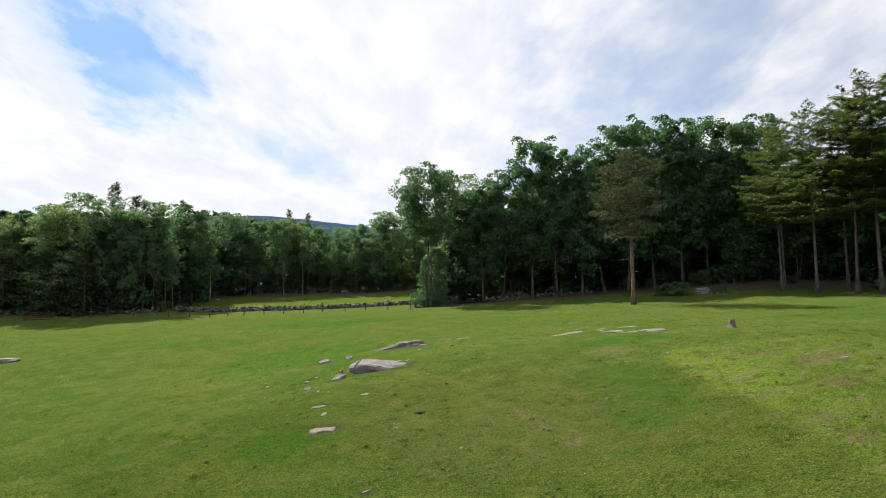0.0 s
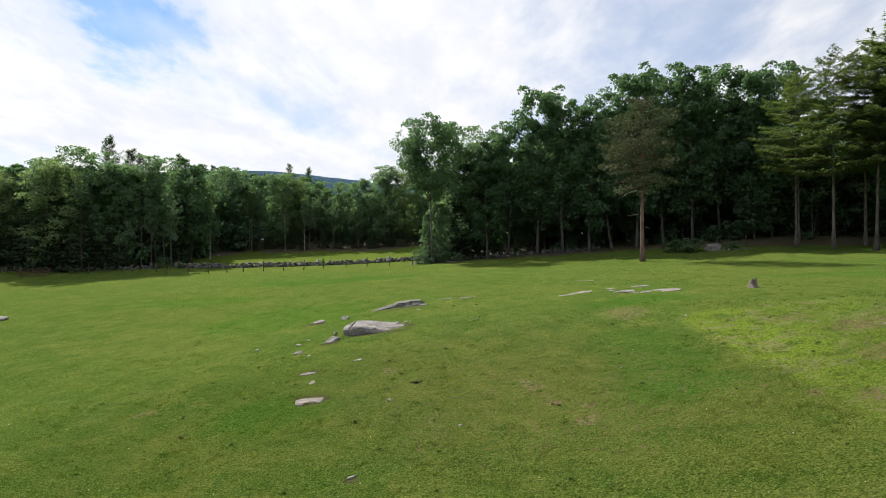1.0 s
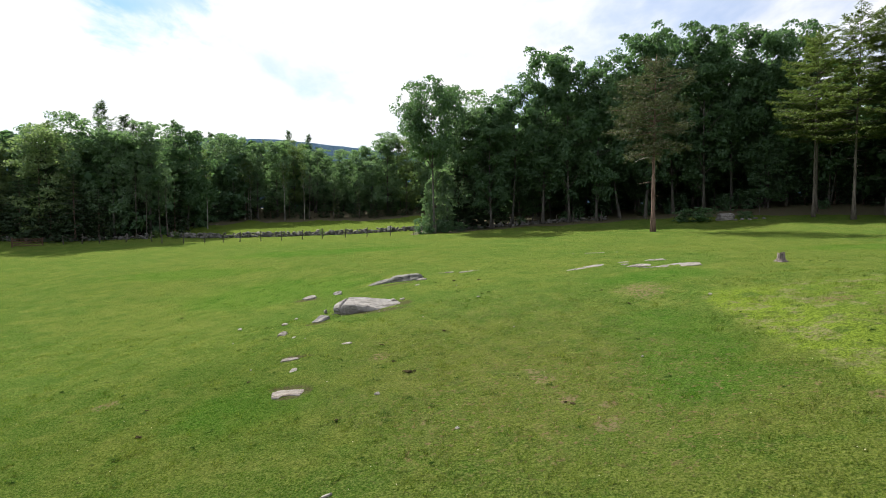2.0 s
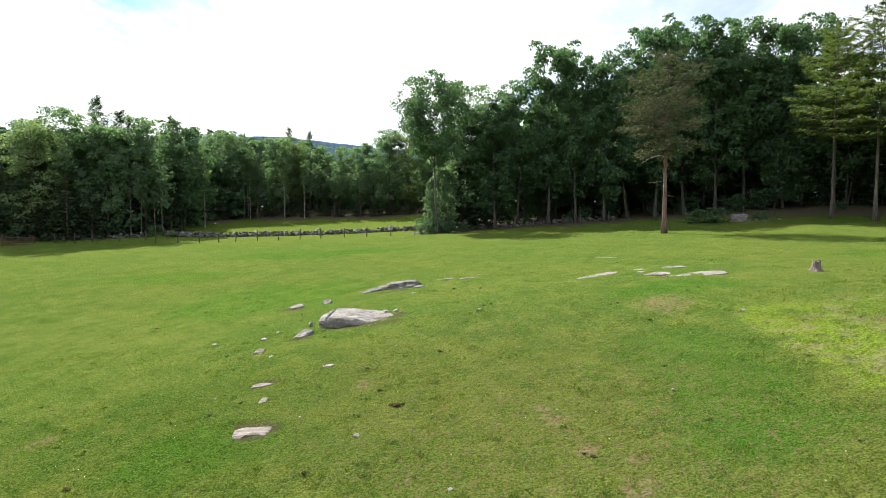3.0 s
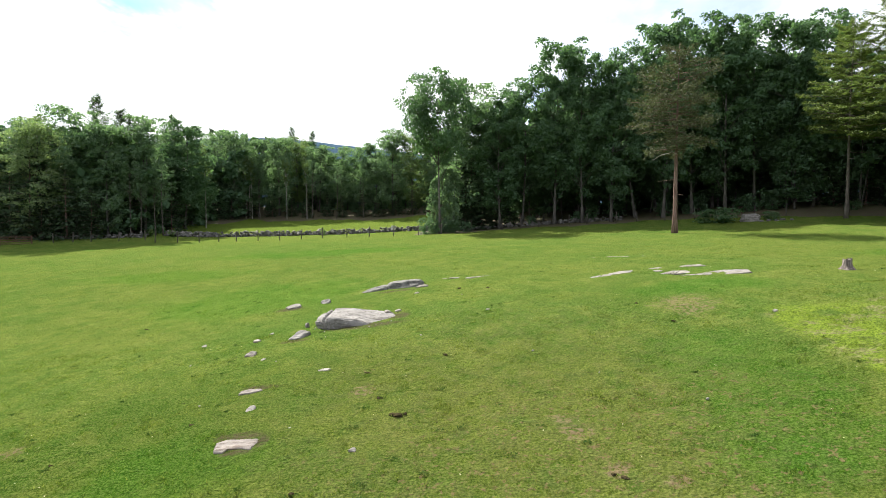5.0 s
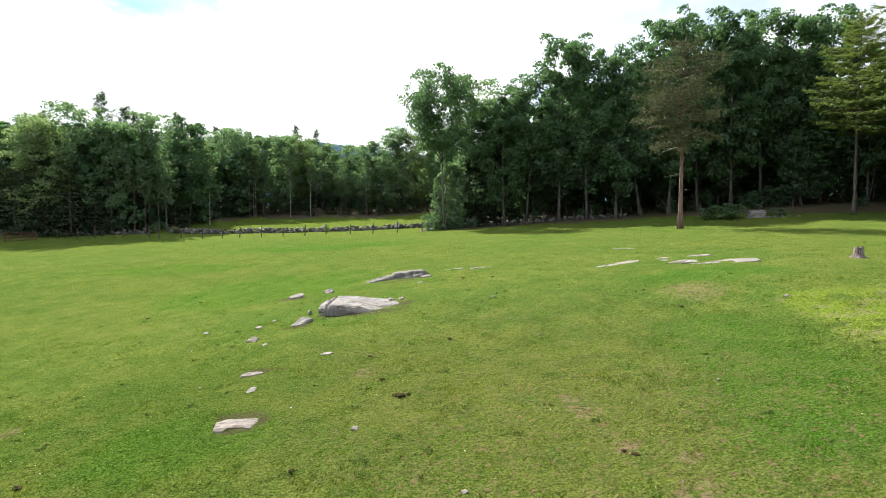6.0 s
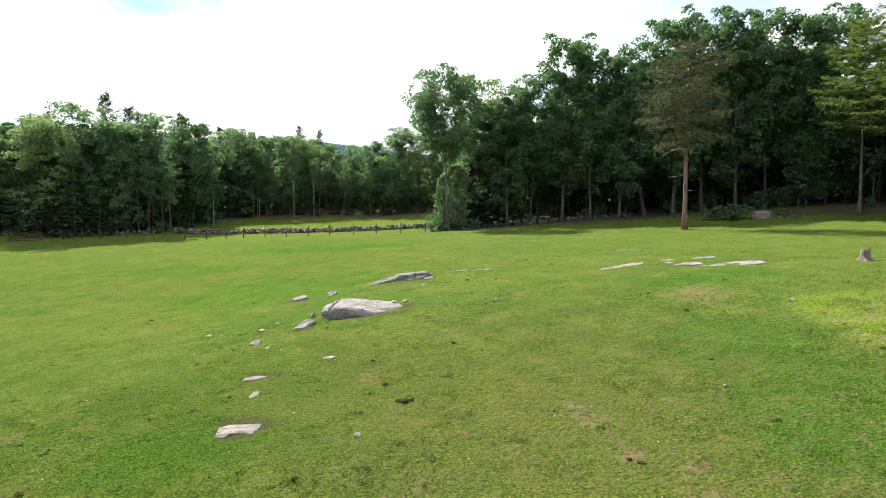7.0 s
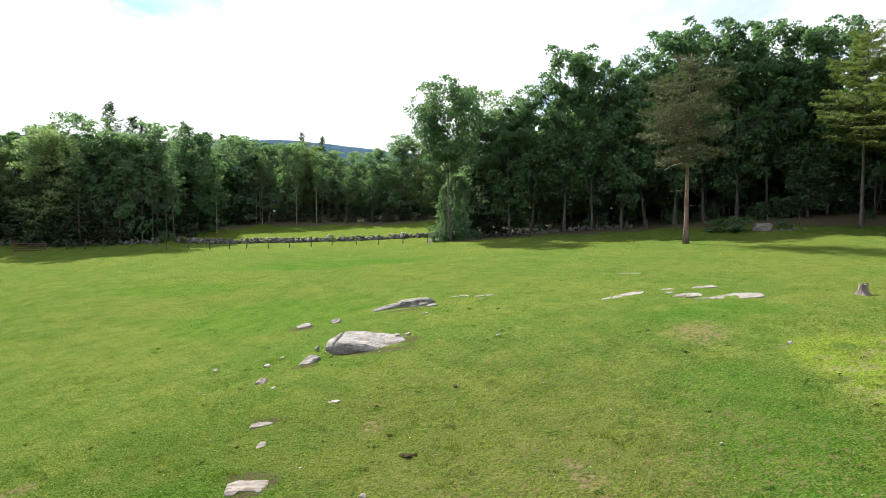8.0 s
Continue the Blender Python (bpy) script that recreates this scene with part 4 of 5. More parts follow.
part("hump", ledge_mesh("hump", 21, oval_reach(2.0, 1.1), hump_top, ledge_rock, 0.14, 0.030, 30, 130, 0.10), ledge, m=pose(0.50, 0.05, 0, 0, 0, 5))
part("flank", ledge_mesh("flank", 23, oval_reach(2.5, 0.62), flank_top, ledge_rock, 0.14, 0.030, 24, 110, 0.10), ledge, m=pose(-0.75, 0.0, 0, 0, 0, 14))

STONES = "stones beside the boulder"


def flat_stone(seed, x, y, w, d, up, mat, label, turn=0.0, tip=0.0, group=STONES):
    """A broken stone with a flat tilted top and five or six uneven sides, bedded in the turf."""
    rng = random.Random(seed)
    count = rng.choice((4, 5, 6))
    corners = []
    for k in range(count):
        a = 2 * math.pi * (k + rng.uniform(-0.28, 0.28)) / count
        far = rng.uniform(0.66, 1.16)
        corners.append((w / 2 * far * math.cos(a), d / 2 * far * math.sin(a)))
    fold = rng.uniform(-0.2, 0.2) * d
    data = ledge_mesh("stone", seed, polygon_reach(corners), lambda px, py: up * (0.85 + 0.5 * px / w + tip * py / d) - 0.5 * max(0.0, fold - py) * up / d, mat, 0.17 if w > 0.65 else 0.26, 0.20 * up + 0.008, 12, 40, up * 0.14, 0.12)
    ob = new("stone", data)
    ob.matrix_basis = bedded(x, y, 0.0, math.degrees(turn))
    return tagged(ob, label, "rock", group)


flat_stone(31, -7.15, 29.95, 0.95, 0.95, 0.15, granite, "flat-topped grey stone beside the boulder", 0.3, 0.5)
flat_stone(32, -7.33, 31.55, 0.26, 0.32, 0.16, granite_pale, "small pale stone beside the boulder", 0.2, 0.5)
flat_stone(33, -8.18, 28.05, 0.40, 0.40, 0.11, granite_pale, "small tilted stone lying in the grass", 0.8, 0.6)
flat_stone(34, -9.5, 36.4, 0.9, 0.7, 0.12, granite_pale, "pale stone half bedded in the turf", 0.2, 0.4)
flat_stone(35, -7.97, 36.6, 0.7, 0.45, 0.16, granite, "grey stone behind the boulder", 0.0, 0.3)
flat_stone(36, -8.8, 29.95, 0.42, 0.36, 0.060, white_stone, "small pale stone lying in the grass", 0.5, 0.4)
flat_stone(37, -6.1, 23.1, 0.30, 0.24, 0.070, white_stone, "small whitish stone lying in the grass", 0.7, 0.5)
flat_stone(38, -4.86, 25.68, 0.46, 0.20, 0.045, white_stone, "thin pale stone flush with the grass", -0.1, 0.2)
flat_stone(39, -2.76, 20.65, 0.20, 0.16, 0.045, white_stone, "small whitish stone lying in the grass", 0.6)
flat_stone(40, -3.67, 32.45, 0.32, 0.24, 0.060, white_stone, "small pale stone beside the boulder", 0.1, 0.4)
flat_stone(41, -3.25, 38.2, 0.7, 0.45, 0.10, granite_pale, "pale stone beside the low ledge", 0.0, 0.4)
flat_stone(42, -3.33, 36.4, 0.26, 0.22, 0.055, white_stone, "small pale stone near the ledge", 0.3)
flat_stone(43, 0.14, 31.1, 0.18, 0.15, 0.045, white_stone, "small whitish stone lying in the grass", 0.0)
flat_stone(44, 14.32, 22.44, 0.45, 0.2, 0.035, white_stone, "pale flat stone on worn dry grass", 0.1)
flat_stone(45, 9.67, 28.25, 0.22, 0.16, 0.035, white_stone, "small grey stone in bright grass", 0.4, 0.4)
flat_stone(46, -2.98, 15.92, 0.36, 0.09, 0.035, white_stone, "narrow whitish stone edge breaking through turf", 0.55)
flat_stone(47, -0.37, 18.25, 0.13, 0.12, 0.040, white_stone, "small white stone lying in the grass", 0.2)
flat_stone(48, -8.6, 30.95, 0.20, 0.16, 0.05, white_stone, "small pale stone lying in the grass", 0.3, 0.4)
flat_stone(49, -7.49, 27.33, 0.22, 0.15, 0.04, white_stone, "small pale stone lying in the grass", 1.1, 0.3)
flat_stone(50, -11.02, 30.14, 0.24, 0.20, 0.05, granite_pale, "small tilted stone lying in the grass", 0.6, 0.4)
for k, (x, y) in enumerate(((-7.8, 23.7), (-4.6, 21.9), (-6.9, 27.0), (-10.2, 27.6), (1.53, 26.39), (-2.2, 28.4), (3.19, 24.54), (5.25, 22.42), (-1.0, 34.6), (-5.9, 29.4), (-12.3, 24.8))):
    rock("pebble", 60 + k, x, y, 0.06 + 0.025 * (k % 3), 0.07, 0.045, white_stone, "whitish pebble lying in the short grass", "pebble", 0.6, k, "pebbles in the grass", 2, 6)

rng = random.Random(44)
for k in range(16):
    a = -2.75 + 2.2 * (k + rng.random()) / 16 + rng.gauss(0, 0.08)
    x, y = -5.15 + 1.75 * math.cos(a) * rng.uniform(0.98, 1.15), 31.55 + 1.28 * math.sin(a) * rng.uniform(0.98, 1.25)
    size = rng.choice((0.04, 0.05, 0.07, 0.12))
    rock("pebble", 460 + k, x, y, size * 1.3, size, size * 0.6, granite if k % 4 else white_stone, "small broken stone in soil at the boulder's foot", "pebble", 0.55, k, "rubble at the boulder", 2, 7)

# slab and flush stone
slab = new("slab_stone", ledge_mesh("slab_stone", 51, polygon_reach([(-0.51, 0.12), (-0.47, -0.12), (-0.36, -0.33), (-0.14, -0.37), (-0.06, -0.24), (0.26, -0.26), (0.50, -0.35), (0.52, 0.0), (0.47, 0.18), (0.20, 0.20), (-0.10, 0.20), (-0.32, 0.25)]), lambda x, y: 0.022 + 0.010 * x, granite_pink, 0.04, 0.012, 18, 110, 0.02))
slab.matrix_basis = bedded(-5.66, 21.30)
tagged(slab, "pale pinkish slab stone set flush in the turf", "rock")
flush = new("flush_stone", ledge_mesh("flush_stone", 52, polygon_reach([(-0.34, 0.10), (-0.26, -0.20), (0.10, -0.12), (0.36, 0.06), (0.30, 0.15), (-0.1, 0.17)]), lambda x, y: 0.024, granite_pink, 0.12, 0.014, 14, 80, 0.02))
flush.matrix_basis = bedded(-6.68, 24.42)
tagged(flush, "pale pinkish stone flush in a soil rim", "rock")


# flat ledges that break through the grass
def split_outline(corners, cut, way):
    """The two pieces of a convex outline on both sides of a line through cut."""
    sides = ([], [])
    count = len(corners)
    for k in range(count):
        p, q = corners[k], corners[(k + 1) % count]
        dp, dq = (p - cut).dot(way), (q - cut).dot(way)
        sides[0 if dp > 0 else 1].append(p)
        if dp * dq < 0:
            meet = p.lerp(q, dp / (dp - dq))
            sides[0].append(meet)
            sides[1].append(meet)
    return sides


def shard_mesh(outline, high, tilt, mat, seed):
    """A thin plate of rock with a broken rim."""
    rng = random.Random(seed)
    middle = sum(outline, Vector((0, 0))) / len(outline)
    rim = []
    for p, q in zip(outline, outline[1:] + outline[:1]):
        steps = max(1, round((q - p).length / 0.16))
        for k in range(steps):
            rim.append(p.lerp(q, k / steps) + Vector((rng.gauss(0, 0.018), rng.gauss(0, 0.018))))
    verts, count = [], len(rim)
    for share, level in ((0.55, 1.0), (0.93, 0.92), (1.0, 0.62), (1.03, -3.0)):
        for p in rim:
            at = middle + (p - middle) * share
            verts.append((at.x, at.y, level * (high + (tilt.dot(at - middle) if level > 0 else 0.0)) + (rng.gauss(0, 0.004) if level > 0 else 0.0)))
    faces = [tuple(range(count))]
    for j in range(3):
        for k in range(count):
            faces.append((j * count + k, (j + 1) * count + k, (j + 1) * count + (k + 1) % count, j * count + (k + 1) % count))
    return mesh_of("shard", verts, faces, mat)


# x, y, width, depth, turn, how far it narrows to one end, number of breaks
LEDGES = ((5.68, 36.46, 1.5, 0.60, 0.5, 0.3, 1), (6.78, 37.1, 1.5, 0.7, 0.45, -0.3, 3), (8.57, 37.53, 0.7, 0.30, -0.3, 0.4, 0), (8.45, 36.69, 0.4, 0.5, 0.9, 0.4, 0), (8.95, 35.63, 1.5, 0.95, 0.1, 0.2, 5),
          (10.6, 34.57, 2.9, 1.25, 0.05, 0.9, 2), (9.35, 34.75, 1.2, 0.34, 0.08, 0.6, 1), (11.25, 35.01, 1.1, 0.55, 0.1, 0.0, 1), (10.29, 37.57, 1.5, 0.75, 0.1, 0.5, 2),
          (8.90, 44.75, 2.7, 0.55, -0.33, 0.3, 4), (6.77, 45.12, 0.8, 0.3, -0.2, 0.3, 0), (-1.9, 40.2, 1.3, 0.3, -0.1, 0.4, 1), (-0.4, 39.8, 1.5, 0.35, 0.1, -0.4, 2))
for k, (x, y, w, d, turn, narrow, breaks) in enumerate(LEDGES):
    rng = random.Random(620 + k)
    outline = []
    for j in range(9):
        a = 2 * math.pi * (j + rng.uniform(-0.35, 0.35)) / 9
        across, along = math.cos(a) * rng.uniform(0.85, 1.1), math.sin(a) * rng.uniform(0.7, 1.15)
        outline.append(Vector((across * w / 2, along * d / 2 * (1 + narrow * across))))
    pieces = [outline]
    for j in range(breaks):
        pieces.sort(key=lambda piece: -max((p - q).length for p in piece for q in piece))
        widest = pieces.pop(0)
        cut = sum(widest, Vector((0, 0))) / len(widest) + Vector((rng.gauss(0, 0.08 * w), rng.gauss(0, 0.06 * d)))
        a = rng.gauss(0, 0.55)
        pieces += [piece for piece in split_outline(widest, cut, Vector((math.cos(a), math.sin(a)))) if len(piece) > 2]
    ledge_stone = tagged(new("rock_outcrop"), "flat pale rock outcrop cracked level with the grass" if breaks > 1 else "flat pale rock outcrop level with the grass", "rock", "flat outcrops")
    ledge_stone.matrix_basis = bedded(x, y, 0.0, math.degrees(turn))
    for j, piece in enumerate(pieces):
        middle = sum(piece, Vector((0, 0))) / len(piece)
        gap = 1 - 0.022 / max(0.08, min((p - middle).length for p in piece))
        piece = [middle + (p - middle) * gap for p in piece]
        part("shard", shard_mesh(piece, rng.uniform(0.010, 0.030), Vector((rng.gauss(0, 0.015), rng.gauss(0.01, 0.02))), granite if k == 7 else granite_pale, 900 + k * 10 + j), ledge_stone)
rock("rock_outcrop", 140, -39.9, 46.6, 3.0, 1.3, 0.6, granite, "long grey rock lying in the open pasture", up=0.5, detail=4)
rock("edge_rock", 141, 33.9, 82.4, 2.9, 2.0, 1.5, granite, "large weathered grey rock at the woods' edge", "boulder", 0.6, detail=4, cuts=10, rough=0.16, boxy=0.75)
for k in range(5):
    rock("stone", 145 + k, 34.6 + 0.9 * k, 81.0 + 0.3 * (k % 2), 0.8, 0.6, 0.4, fieldstone, "grey rubble stone beside the mossy rock", up=0.5, group="rubble at the woods", turn=k)
for k, (x, y, w, d) in enumerate(((-30.0, 108.0, 1.0, 0.7), (-27.5, 107.5, 0.7, 0.5))):
    rock("stone", 155 + k, x, y, w, d, 0.7, granite_pale, "pale stone lying in the upper meadow", up=0.5, group="stones of the meadow")

# ---- dung and clods ----


def dung_pat(x, y, size, seed):
    """One low crumbled pat."""
    data = rock_mesh("dung_pat", seed, size * 0.9, size * 0.7, size * 0.34, dung, 4, 2, 0.75, 0.95)
    ob = new("dung_pat", data)
    ob.matrix_basis = Matrix.Translation((x, y, land_at(x, y) + size * 0.05)) @ pose(0, 0, 0, 0, 0, seed * 37 % 360)
    tagged(ob, "dark crumbled dung lying on the grass", "dung", "dung in the pasture")


for k, (x, y, size) in enumerate(((-2.02, 22.22, 0.36), (-2.20, 22.3, 0.26), (-1.88, 22.32, 0.22), (-7.36, 22.5, 0.24), (-2.7, 23.3, 0.26), (-3.43, 25.15, 0.2), (-1.17, 26.3, 0.22), (2.40, 19.3, 0.18), (2.56, 19.15, 0.22), (6.45, 28.4, 0.22), (-1.2, 36.4, 0.3), (0.2, 35.8, 0.28),
                                    (-3.6, 19.2, 0.2), (-9.1, 19.3, 0.24), (-9.9, 21.0, 0.22), (-16.3, 34.7, 0.3), (5.82, 30.7, 0.22))):
    dung_pat(x, y, size * 0.66, 200 + k)

# ---- stump ----
stump = thing("tree_stump", 15.59, 34.14, land_at(15.59, 34.14), 0.3, (0.56, 0.56, 0.60), label="weathered grey tree stump with spreading roots in grass", category="stump")
rng = random.Random(8)
bm = bmesh.new()
levels, spokes = 12, 40
rings = []
for i in range(levels + 1):
    s = i / levels
    ring = []
    for k in range(spokes):
        a = 2 * math.pi * k / spokes
        flare = max(0.0, 1 - s * 1.7) ** 2 * (0.16 + 0.26 * max(0.0, math.sin(a * 5 + 0.6)))
        furrow = 0.022 * math.sin(a * 17) + 0.03 * noise.noise(Vector((math.cos(a) * 3, math.sin(a) * 3, s * 1.5)))
        hollow = 0.16 * s * math.exp(-((a - 4.45) / 0.32) ** 2)
        r = 0.37 - 0.10 * s + flare + furrow - hollow
        top = 0.05 * math.cos(a + 0.5) + 0.22 * noise.noise(Vector((math.cos(a) * 2, math.sin(a) * 2, 7))) if s > 0.85 else 0.0
        ring.append(bm.verts.new((r * math.cos(a), r * math.sin(a), -0.1 + s * 0.82 + top)))
    rings.append(ring)
for lower, upper in zip(rings, rings[1:]):
    for k in range(spokes):
        bm.faces.new((lower[k], lower[(k + 1) % spokes], upper[(k + 1) % spokes], upper[k]))
side_mesh = bpy.data.meshes.new("stump_side")
bm.to_mesh(side_mesh)
bm.free()
side_mesh.materials.append(cut_wood)
side_mesh.polygons.foreach_set("use_smooth", [True] * len(side_mesh.polygons))
part("stump_side", side_mesh, stump)
disc_v, disc_f = [(0, 0, 0.66)], []
for r in range(1, 5):
    for k in range(spokes):
        a = 2 * math.pi * k / spokes
        far = 0.275 * r / 4
        disc_v.append((far * math.cos(a), far * math.sin(a), 0.70 + 0.05 * math.cos(a + 0.5) * r / 4 + 0.02 * math.sin(r * 2.5) - 0.03 * (4 - r) / 4))
for k in range(spokes):
    disc_f.append((0, 1 + k, 1 + (k + 1) % spokes))
for r in range(3):
    for k in range(spokes):
        a, b = 1 + r * spokes + k, 1 + r * spokes + (k + 1) % spokes
        disc_f.append((a, a + spokes, b + spokes, b))
part("cut_face", mesh_of("cut_face", disc_v, disc_f, cut_wood, True), stump, "pale weathered sawn top")

# ---- fence and gate ----


def post_mesh(seed, tall, thick):
    rng = random.Random(seed)
    points = [(rng.uniform(-0.015, 0.015), rng.uniform(-0.015, 0.015), z) for z in (-0.15, tall * 0.3, tall * 0.65, tall * 0.97, tall)]
    return mesh_of("post", *tube(points, [thick, thick * 0.97, thick * 0.93, thick * 0.9, thick * 0.6], 8), post_wood, True)


POSTS = [post_mesh(k, 1.45 + 0.1 * k, 0.066 + 0.01 * (k % 2)) for k in range(3)]
rng = random.Random(12)


def fence_line(places, label):
    """Posts at uneven distances; places are x and y of each."""
    x0, y0 = places[0]
    base = land_at(x0, y0)
    fence = thing("fence", x0, y0, base, label=label, category="fence")
    for k, (x, y) in enumerate(places):
        lean = Euler((rng.gauss(0, 0.03), rng.gauss(0, 0.03), rng.uniform(0, 6)))
        part("post", POSTS[k % 3], fence, m=Matrix.LocRotScale((x - x0, y - y0, land_at(x, y) - base), lean, None))


fence_line(((-47.6, 85.9), (-44.1, 85.7), (-40.7, 85.4), (-37.9, 85.6), (-35.5, 86.0), (-32.4, 86.3), (-29.4, 86.7), (-26.5, 87.7), (-23.7, 88.8), (-20.1, 89.0), (-16.7, 88.6), (-13.0, 88.0), (-9.4, 87.9), (-6.1, 88.1), (-1.9, 90.6)), "row of weathered wooden posts along the pasture")
fence_line(((-63.5, 86.2), (-61.0, 86.9), (-58.6, 87.5), (-55.0, 88.6), (-51.6, 89.8)), "row of weathered wooden posts in tree shade")
fence_line([(x, 90.3 + 1.8 * math.sin((x - 2) / 38 * math.pi) - 0.16 * max(0, x - 12)) for x in (2.6, 5.3, 8.0, 12.4, 15.0, 19.1, 21.9, 25.6, 29.4, 32.8, 36.5, 40.0)], "row of thin wooden posts before dark woods")
gate = thing("gate", -69.4, 83.4, land_at(-69.4, 83.4), math.atan2(2.8, 4.0), label="reddish-brown wooden field gate, closed, in tree shade", category="gate")
for k in range(4):
    z = 0.25 + 0.33 * k
    part("rail", mesh_of("rail", *tube([(0, 0, z), (1.9, 0.01, z + 0.01), (3.8, 0, z)], [0.06, 0.06, 0.06], 6), gate_wood), gate)
for x in (0.05, 3.75):
    part("gate_post", mesh_of("gate_post", *tube([(x, 0.02, -0.25), (x, 0.02, 1.5)], [0.10, 0.09], 8), gate_wood), gate)
part("brace", mesh_of("brace", *tube([(0.1, 0.05, 0.25), (3.7, 0.05, 1.25)], [0.04, 0.04], 6), gate_wood), gate)

# ---- dry-stone walls ----
STONE = [rock_mesh("wall_stone", 300 + k, 0.66, 0.46, 0.36, (fieldstone, granite, fieldstone, granite_pale, fieldstone, granite)[k], 2, 11, 0.14, 0.5) for k in range(6)]


def stone_wall(points, courses, step, label, seed, rubble=0):
    """A tumbled wall of field stones along a line: each large stone a piece of its own, small ones filling between."""
    rng = random.Random(seed)
    x0, y0 = points[0]
    base = land_at(x0, y0)
    wall = thing("stone_wall", x0, y0, base, label=label, category="wall")
    runs = [(a, b, math.hypot(b[0] - a[0], b[1] - a[1])) for a, b in zip(points, points[1:])]
    for (xa, ya), (xb, yb), long in runs:
        steps = max(1, round(long / step))
        for k in range(steps):
            for c in range(courses):
                if c == courses - 1 and rng.random() < 0.40:
                    continue
                f = (k + (0.5 if c % 2 else 0.0) + rng.uniform(-0.25, 0.25)) / steps
                x, y = xa + (xb - xa) * f, ya + (yb - ya) * f + rng.uniform(-0.40, 0.40) * (1 - 0.25 * c)
                big = rng.choice((0.6, 0.75, 0.9, 1.05, 1.35)) * rng.uniform(0.9, 1.1)
                z = land_at(x, y) + 0.12 + 0.27 * c + rng.uniform(-0.05, 0.05)
                turn = Euler((rng.gauss(0, 0.3), rng.gauss(0, 0.3), rng.uniform(0, 6.3)))
                # walls under trees take only the dark stones: shade put into their colour
                part("stone", STONE[rng.choice((0, 1, 2, 3, 4, 5, 5, 1) if seed == 3 else (0, 2, 4))], wall, m=Matrix.LocRotScale((x - x0, y - y0, z - base), turn, (big, big, big * rng.uniform(0.7, 1.0))))
    if not rubble:
        return
    pieces = []
    for k in range(rubble):
        (xa, ya), (xb, yb), long = rng.choices(runs, [run[2] for run in runs])[0]
        f, big = rng.random(), rng.uniform(0.12, 0.30)
        x, y = xa + (xb - xa) * f, ya + (yb - ya) * f + rng.gauss(0, 0.38)
        z = land_at(x, y) - base + rng.uniform(0.0, 0.75) * max(0.15, 1 - abs(y - ya - (yb - ya) * f))
        spun = Euler((rng.gauss(0, 0.5), rng.gauss(0, 0.5), rng.uniform(0, 6.3))).to_matrix()
        cube = [spun @ Vector((sx * big * rng.uniform(0.7, 1.0), sy * big * rng.uniform(0.5, 0.8), sz * big * rng.uniform(0.4, 0.7))) + Vector((x - x0, y - y0, z)) for sx in (-1, 1) for sy in (-1, 1) for sz in (-1, 1)]
        pieces.append((cube, [(0, 1, 3, 2), (4, 6, 7, 5), (0, 4, 5, 1), (2, 3, 7, 6), (0, 2, 6, 4), (1, 5, 7, 3)]))
    tagged(part("rubble", mesh_of("rubble", *join(pieces), fieldstone), wall), kind="stuff")


stone_wall(((-52.9, 97.3), (-46.1, 95.8), (-41.4, 95.7), (-37.5, 97.0), (-32.5, 97.2), (-28.7, 98.9), (-23.5, 98.8), (-19.3, 100.5), (-14.8, 101.8), (-10.7, 101.4), (-7.4, 99.6)), 3, 0.50, "tumbled dry-stone wall between pasture and upper meadow", 3, 500)
white_rock = tagged(new("white_rock", rock_mesh("white_rock", 77, 1.25, 0.8, 0.8, white_quartz, 3, 9, 0.14, 0.5)), "whitish boulder lying on the tumbled wall", "rock")
white_rock.matrix_basis = Matrix.Translation((-15.2, 101.2, land_at(-15.2, 101.2) + 0.62))
stone_wall(((-86.0, 88.0), (-75.0, 89.6), (-66.0, 90.4), (-54.0, 94.6)), 2, 0.6, "low tumbled stone wall in the shade of trees", 4, 120)
stone_wall(((-6.5, 94.0), (2.0, 95.2), (14.0, 95.8), (21.0, 94.5)), 2, 0.45, "low stone wall under dark trees, stones darkened for shade", 5, 100)

# ---- grass ----
rng = np.random.default_rng(77)
# bare rock where nothing grows: x, y, half width, half depth
BARE = ((-5.15, 31.55, 1.7, 1.1), (-5.66, 21.3, 0.56, 0.24), (-6.68, 24.42, 0.34, 0.15), (-4.75, 38.9, 1.6, 0.6), (-7.15, 29.95, 0.45, 0.42), (10.87, 34.57, 1.6, 0.65), (8.95, 35.63, 0.75, 0.45), (6.78, 37.1, 0.75, 0.35), (5.68, 36.46, 0.75, 0.3), (8.9, 44.6, 1.5, 0.6), (6.77, 45.0, 0.5, 0.3))


def off_rock(x, y):
    free = np.ones(len(x), bool)
    for cx, cy, rx, ry in BARE:
        free &= ((x - cx) / rx) ** 2 + ((y - cy) / ry) ** 2 > 1.0
    return free


def blades_at(x, y, tall, thick, spread):
    """One leaning blade at each place."""
    keep = off_rock(x, y)
    x, y, tall = x[keep], y[keep], tall[keep]
    lean = rng.normal(size=(len(x), 3)) * spread
    lean[:, 2] = 1.0
    lean /= np.linalg.norm(lean, axis=1, keepdims=True)
    side = np.cross(lean, rng.normal(size=(len(x), 3)))
    side /= np.linalg.norm(side, axis=1, keepdims=True) + 1e-9
    foot = np.stack([x, y, land(x, y) - 0.012], -1)
    w = side * tall[:, None] * thick
    return np.stack([foot - w, foot + w, foot + lean * tall[:, None]], 1).reshape(-1, 3)


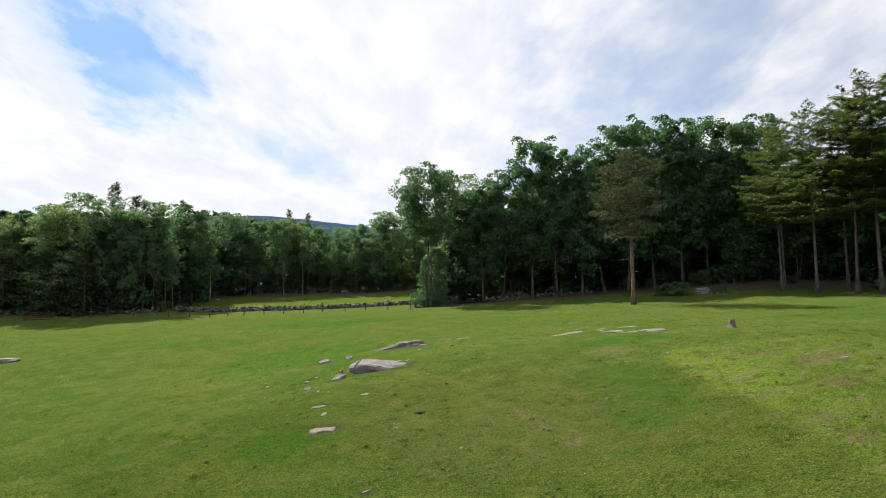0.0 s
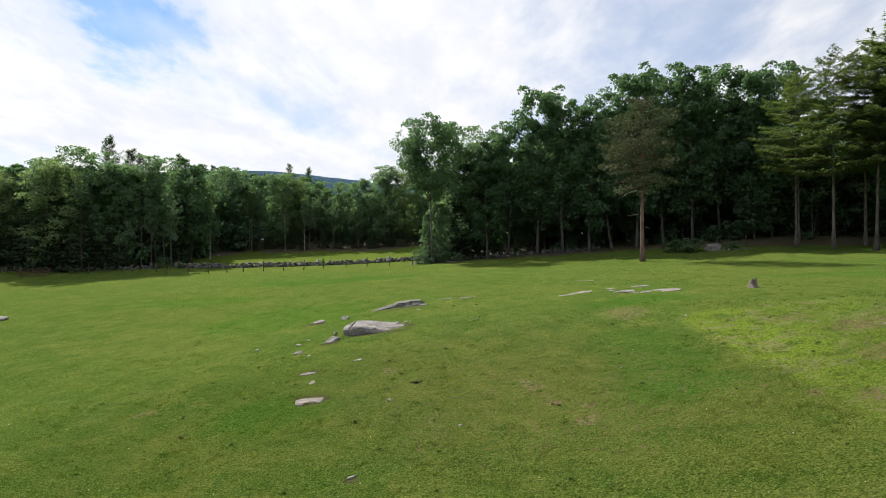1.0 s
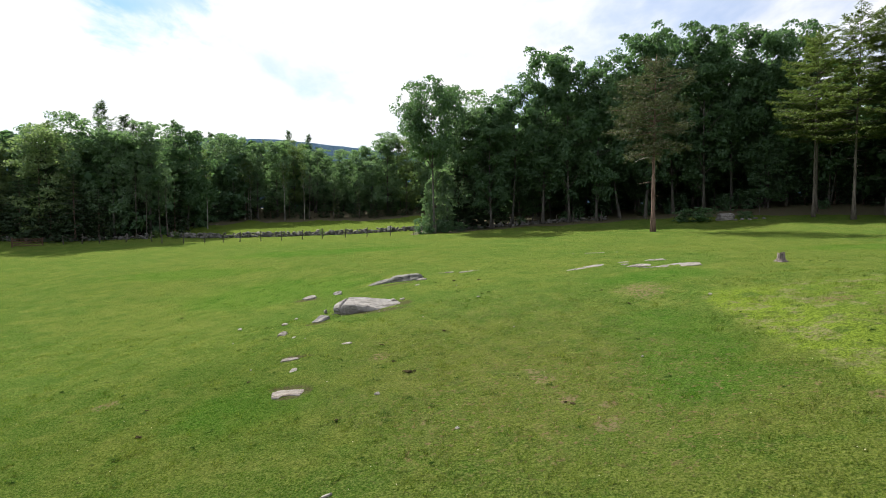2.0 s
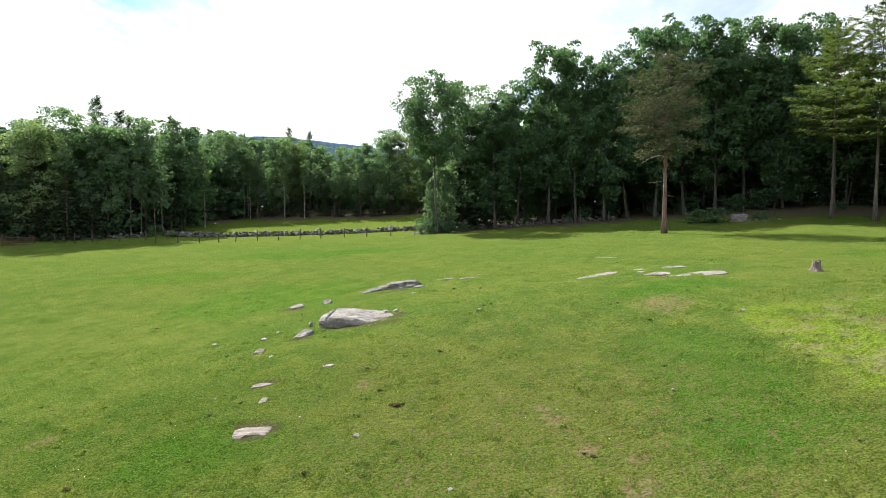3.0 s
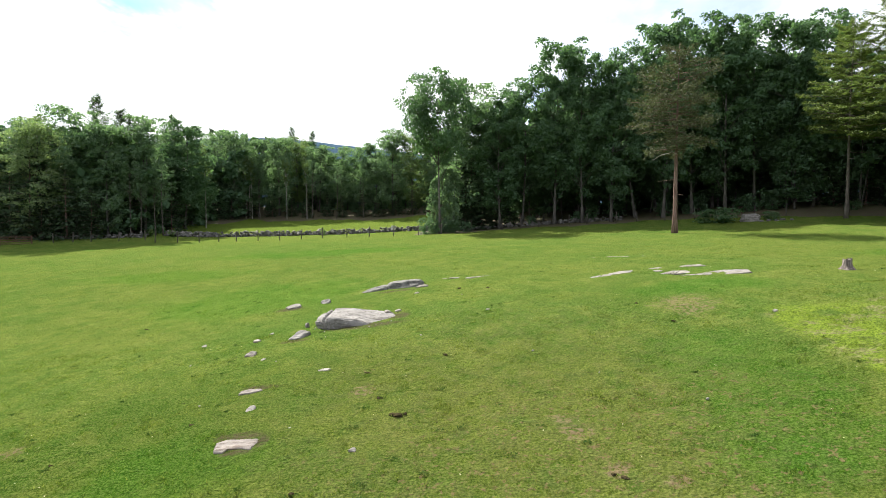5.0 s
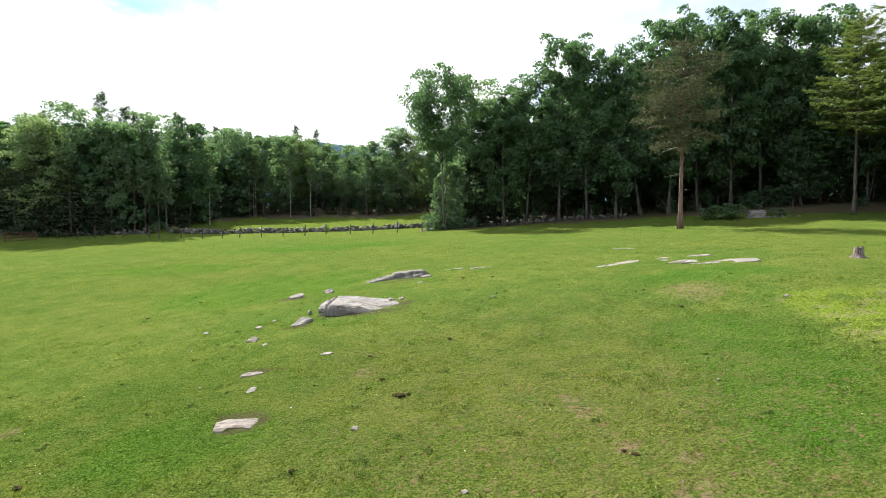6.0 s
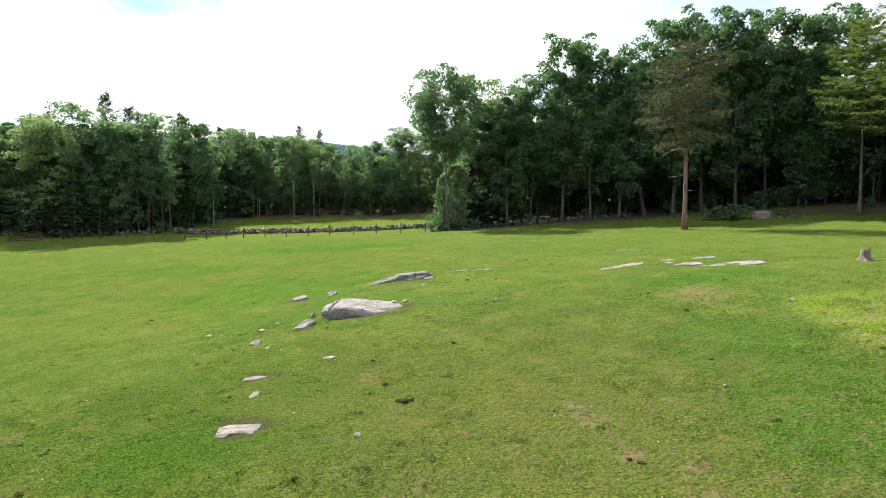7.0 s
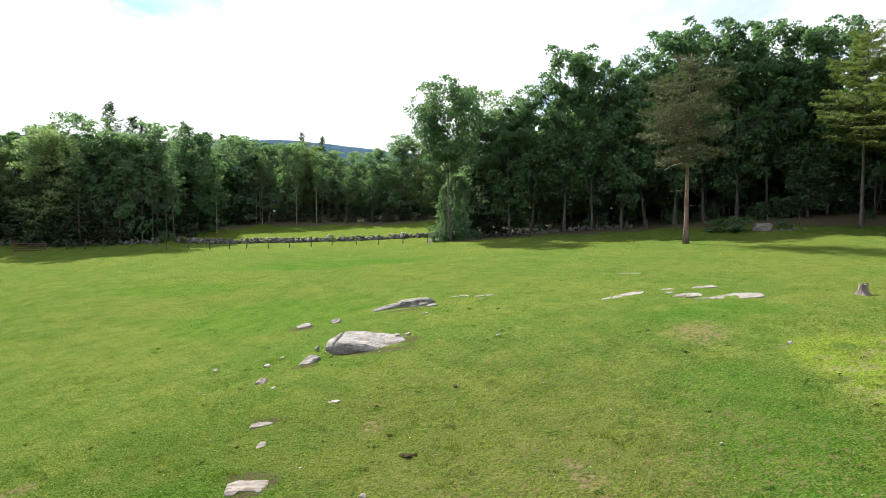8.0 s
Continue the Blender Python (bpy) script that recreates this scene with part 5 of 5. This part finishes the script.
def turf_tufts(tufts, each, y_low, y_high, tall, widen, wide):
    """Short blades in uneven tufts over a wedge of the pasture that widens with y."""
    cy = y_low + (y_high - y_low) * rng.random(tufts)
    cx = (rng.random(tufts) * 2 - 1) * (6 + widen * cy)
    size = 0.45 + 0.9 * rng.random(tufts) ** 2
    x = np.repeat(cx, each) + rng.normal(size=tufts * each) * np.repeat(size, each) * wide
    y = np.repeat(cy, each) + rng.normal(size=tufts * each) * np.repeat(size, each) * wide
    return blades_at(x, y, np.repeat(size, each) * tall * (0.5 + 0.7 * rng.random(tufts * each)), 0.14, 0.75)


verts = np.concatenate([turf_tufts(15000, 12, 14.0, 31, 0.078, 0.72, 0.080), turf_tufts(6500, 12, 29, 56, 0.075, 0.78, 0.14)])
tagged(new("grass", mesh_arrays("grass", verts, np.arange(len(verts)).reshape(-1, 3), blades)), "short grazed pasture grass blades in small tufts", "grass", kind="stuff")

# dark broad-leaved weeds that the grazing leaves: x, y
WEEDS = ((-15.9, 33.9), (-8.7, 27.5), (-8.4, 26.3), (-9.5, 29.7), (-10.7, 23.1), (-11.6, 22.4), (-11.0, 21.4), (-9.9, 20.8), (-10.6, 22.0), (-8.3, 22.2), (-7.3, 22.4), (-6.8, 22.9), (-7.2, 23.6), (-7.0, 19.2), (-3.6, 19.1), (-9.3, 21.4), (-11.4, 23.8), (-10.8, 29.8), (-2.7, 23.3), (-3.6, 26.5),
         (-4.4, 23.1), (-4.7, 23.7), (-5.2, 24.3), (-3.0, 22.7), (-3.0, 21.7), (-0.1, 26.5), (-2.3, 26.0), (-1.0, 21.4), (-0.5, 21.5), (0.5, 20.2), (-1.1, 19.6), (-2.4, 19.4), (-2.2, 18.9), (-1.8, 20.2), (1.5, 23.2), (0.4, 22.6), (-1.1, 23.7), (1.3, 21.4), (5.5, 30.6), (3.8, 19.9), (5.2, 25.8))


def weed_leaves(cx, cy, wide, leaves):
    """A flat rosette of broad leaves round each place."""
    x = np.repeat(cx, leaves) + rng.normal(size=len(cx) * leaves) * np.repeat(wide, leaves) * 1.3
    y = np.repeat(cy, leaves) + rng.normal(size=len(cx) * leaves) * np.repeat(wide, leaves) * 0.7
    centres = np.stack([x, y, land(x, y) + 0.01 + 0.035 * rng.random(len(x))], -1)
    normals = np.array([0, 0, 0.8]) + rng.normal(size=(len(x), 3)) * 0.5
    return cards(rng, centres, normals, 0.014 + 0.022 * rng.random(len(x)), 0.45)


spots = np.array(WEEDS)
more = np.stack([(rng.random(110) * 2 - 1) * 20, 14.5 + 30 * rng.random(110) ** 1.4], -1)
cx, cy = np.concatenate([spots, more]).T
wide = np.concatenate([0.045 + 0.05 * rng.random(len(spots)), 0.02 + 0.035 * rng.random(len(more))])
verts, quads = weed_leaves(cx, cy, wide, 26)
tagged(new("weeds", mesh_arrays("weeds", verts, quads, leaf_weed)), "dark green broad-leaved weeds dotted in the turf", "weeds", kind="stuff")

# clover heads, fallen chaff and tiny chips of stone: pale flecks in the grass
cy = 13.5 + 26 * rng.random(300) ** 1.4
cx = (rng.random(300) * 2 - 1) * (5 + 0.72 * cy)
centres = np.stack([cx, cy, land(cx, cy) + 0.045], -1)
normals = np.array([0, -0.4, 1.0]) + rng.normal(size=(300, 3)) * 0.4
verts, quads = cards(rng, centres, normals, 0.012 + 0.013 * rng.random(300), 0.7)
tagged(new("clover_heads", mesh_arrays("clover_heads", verts, quads, clover)), "pale clover heads dotted in the short grass", "clover", kind="stuff")
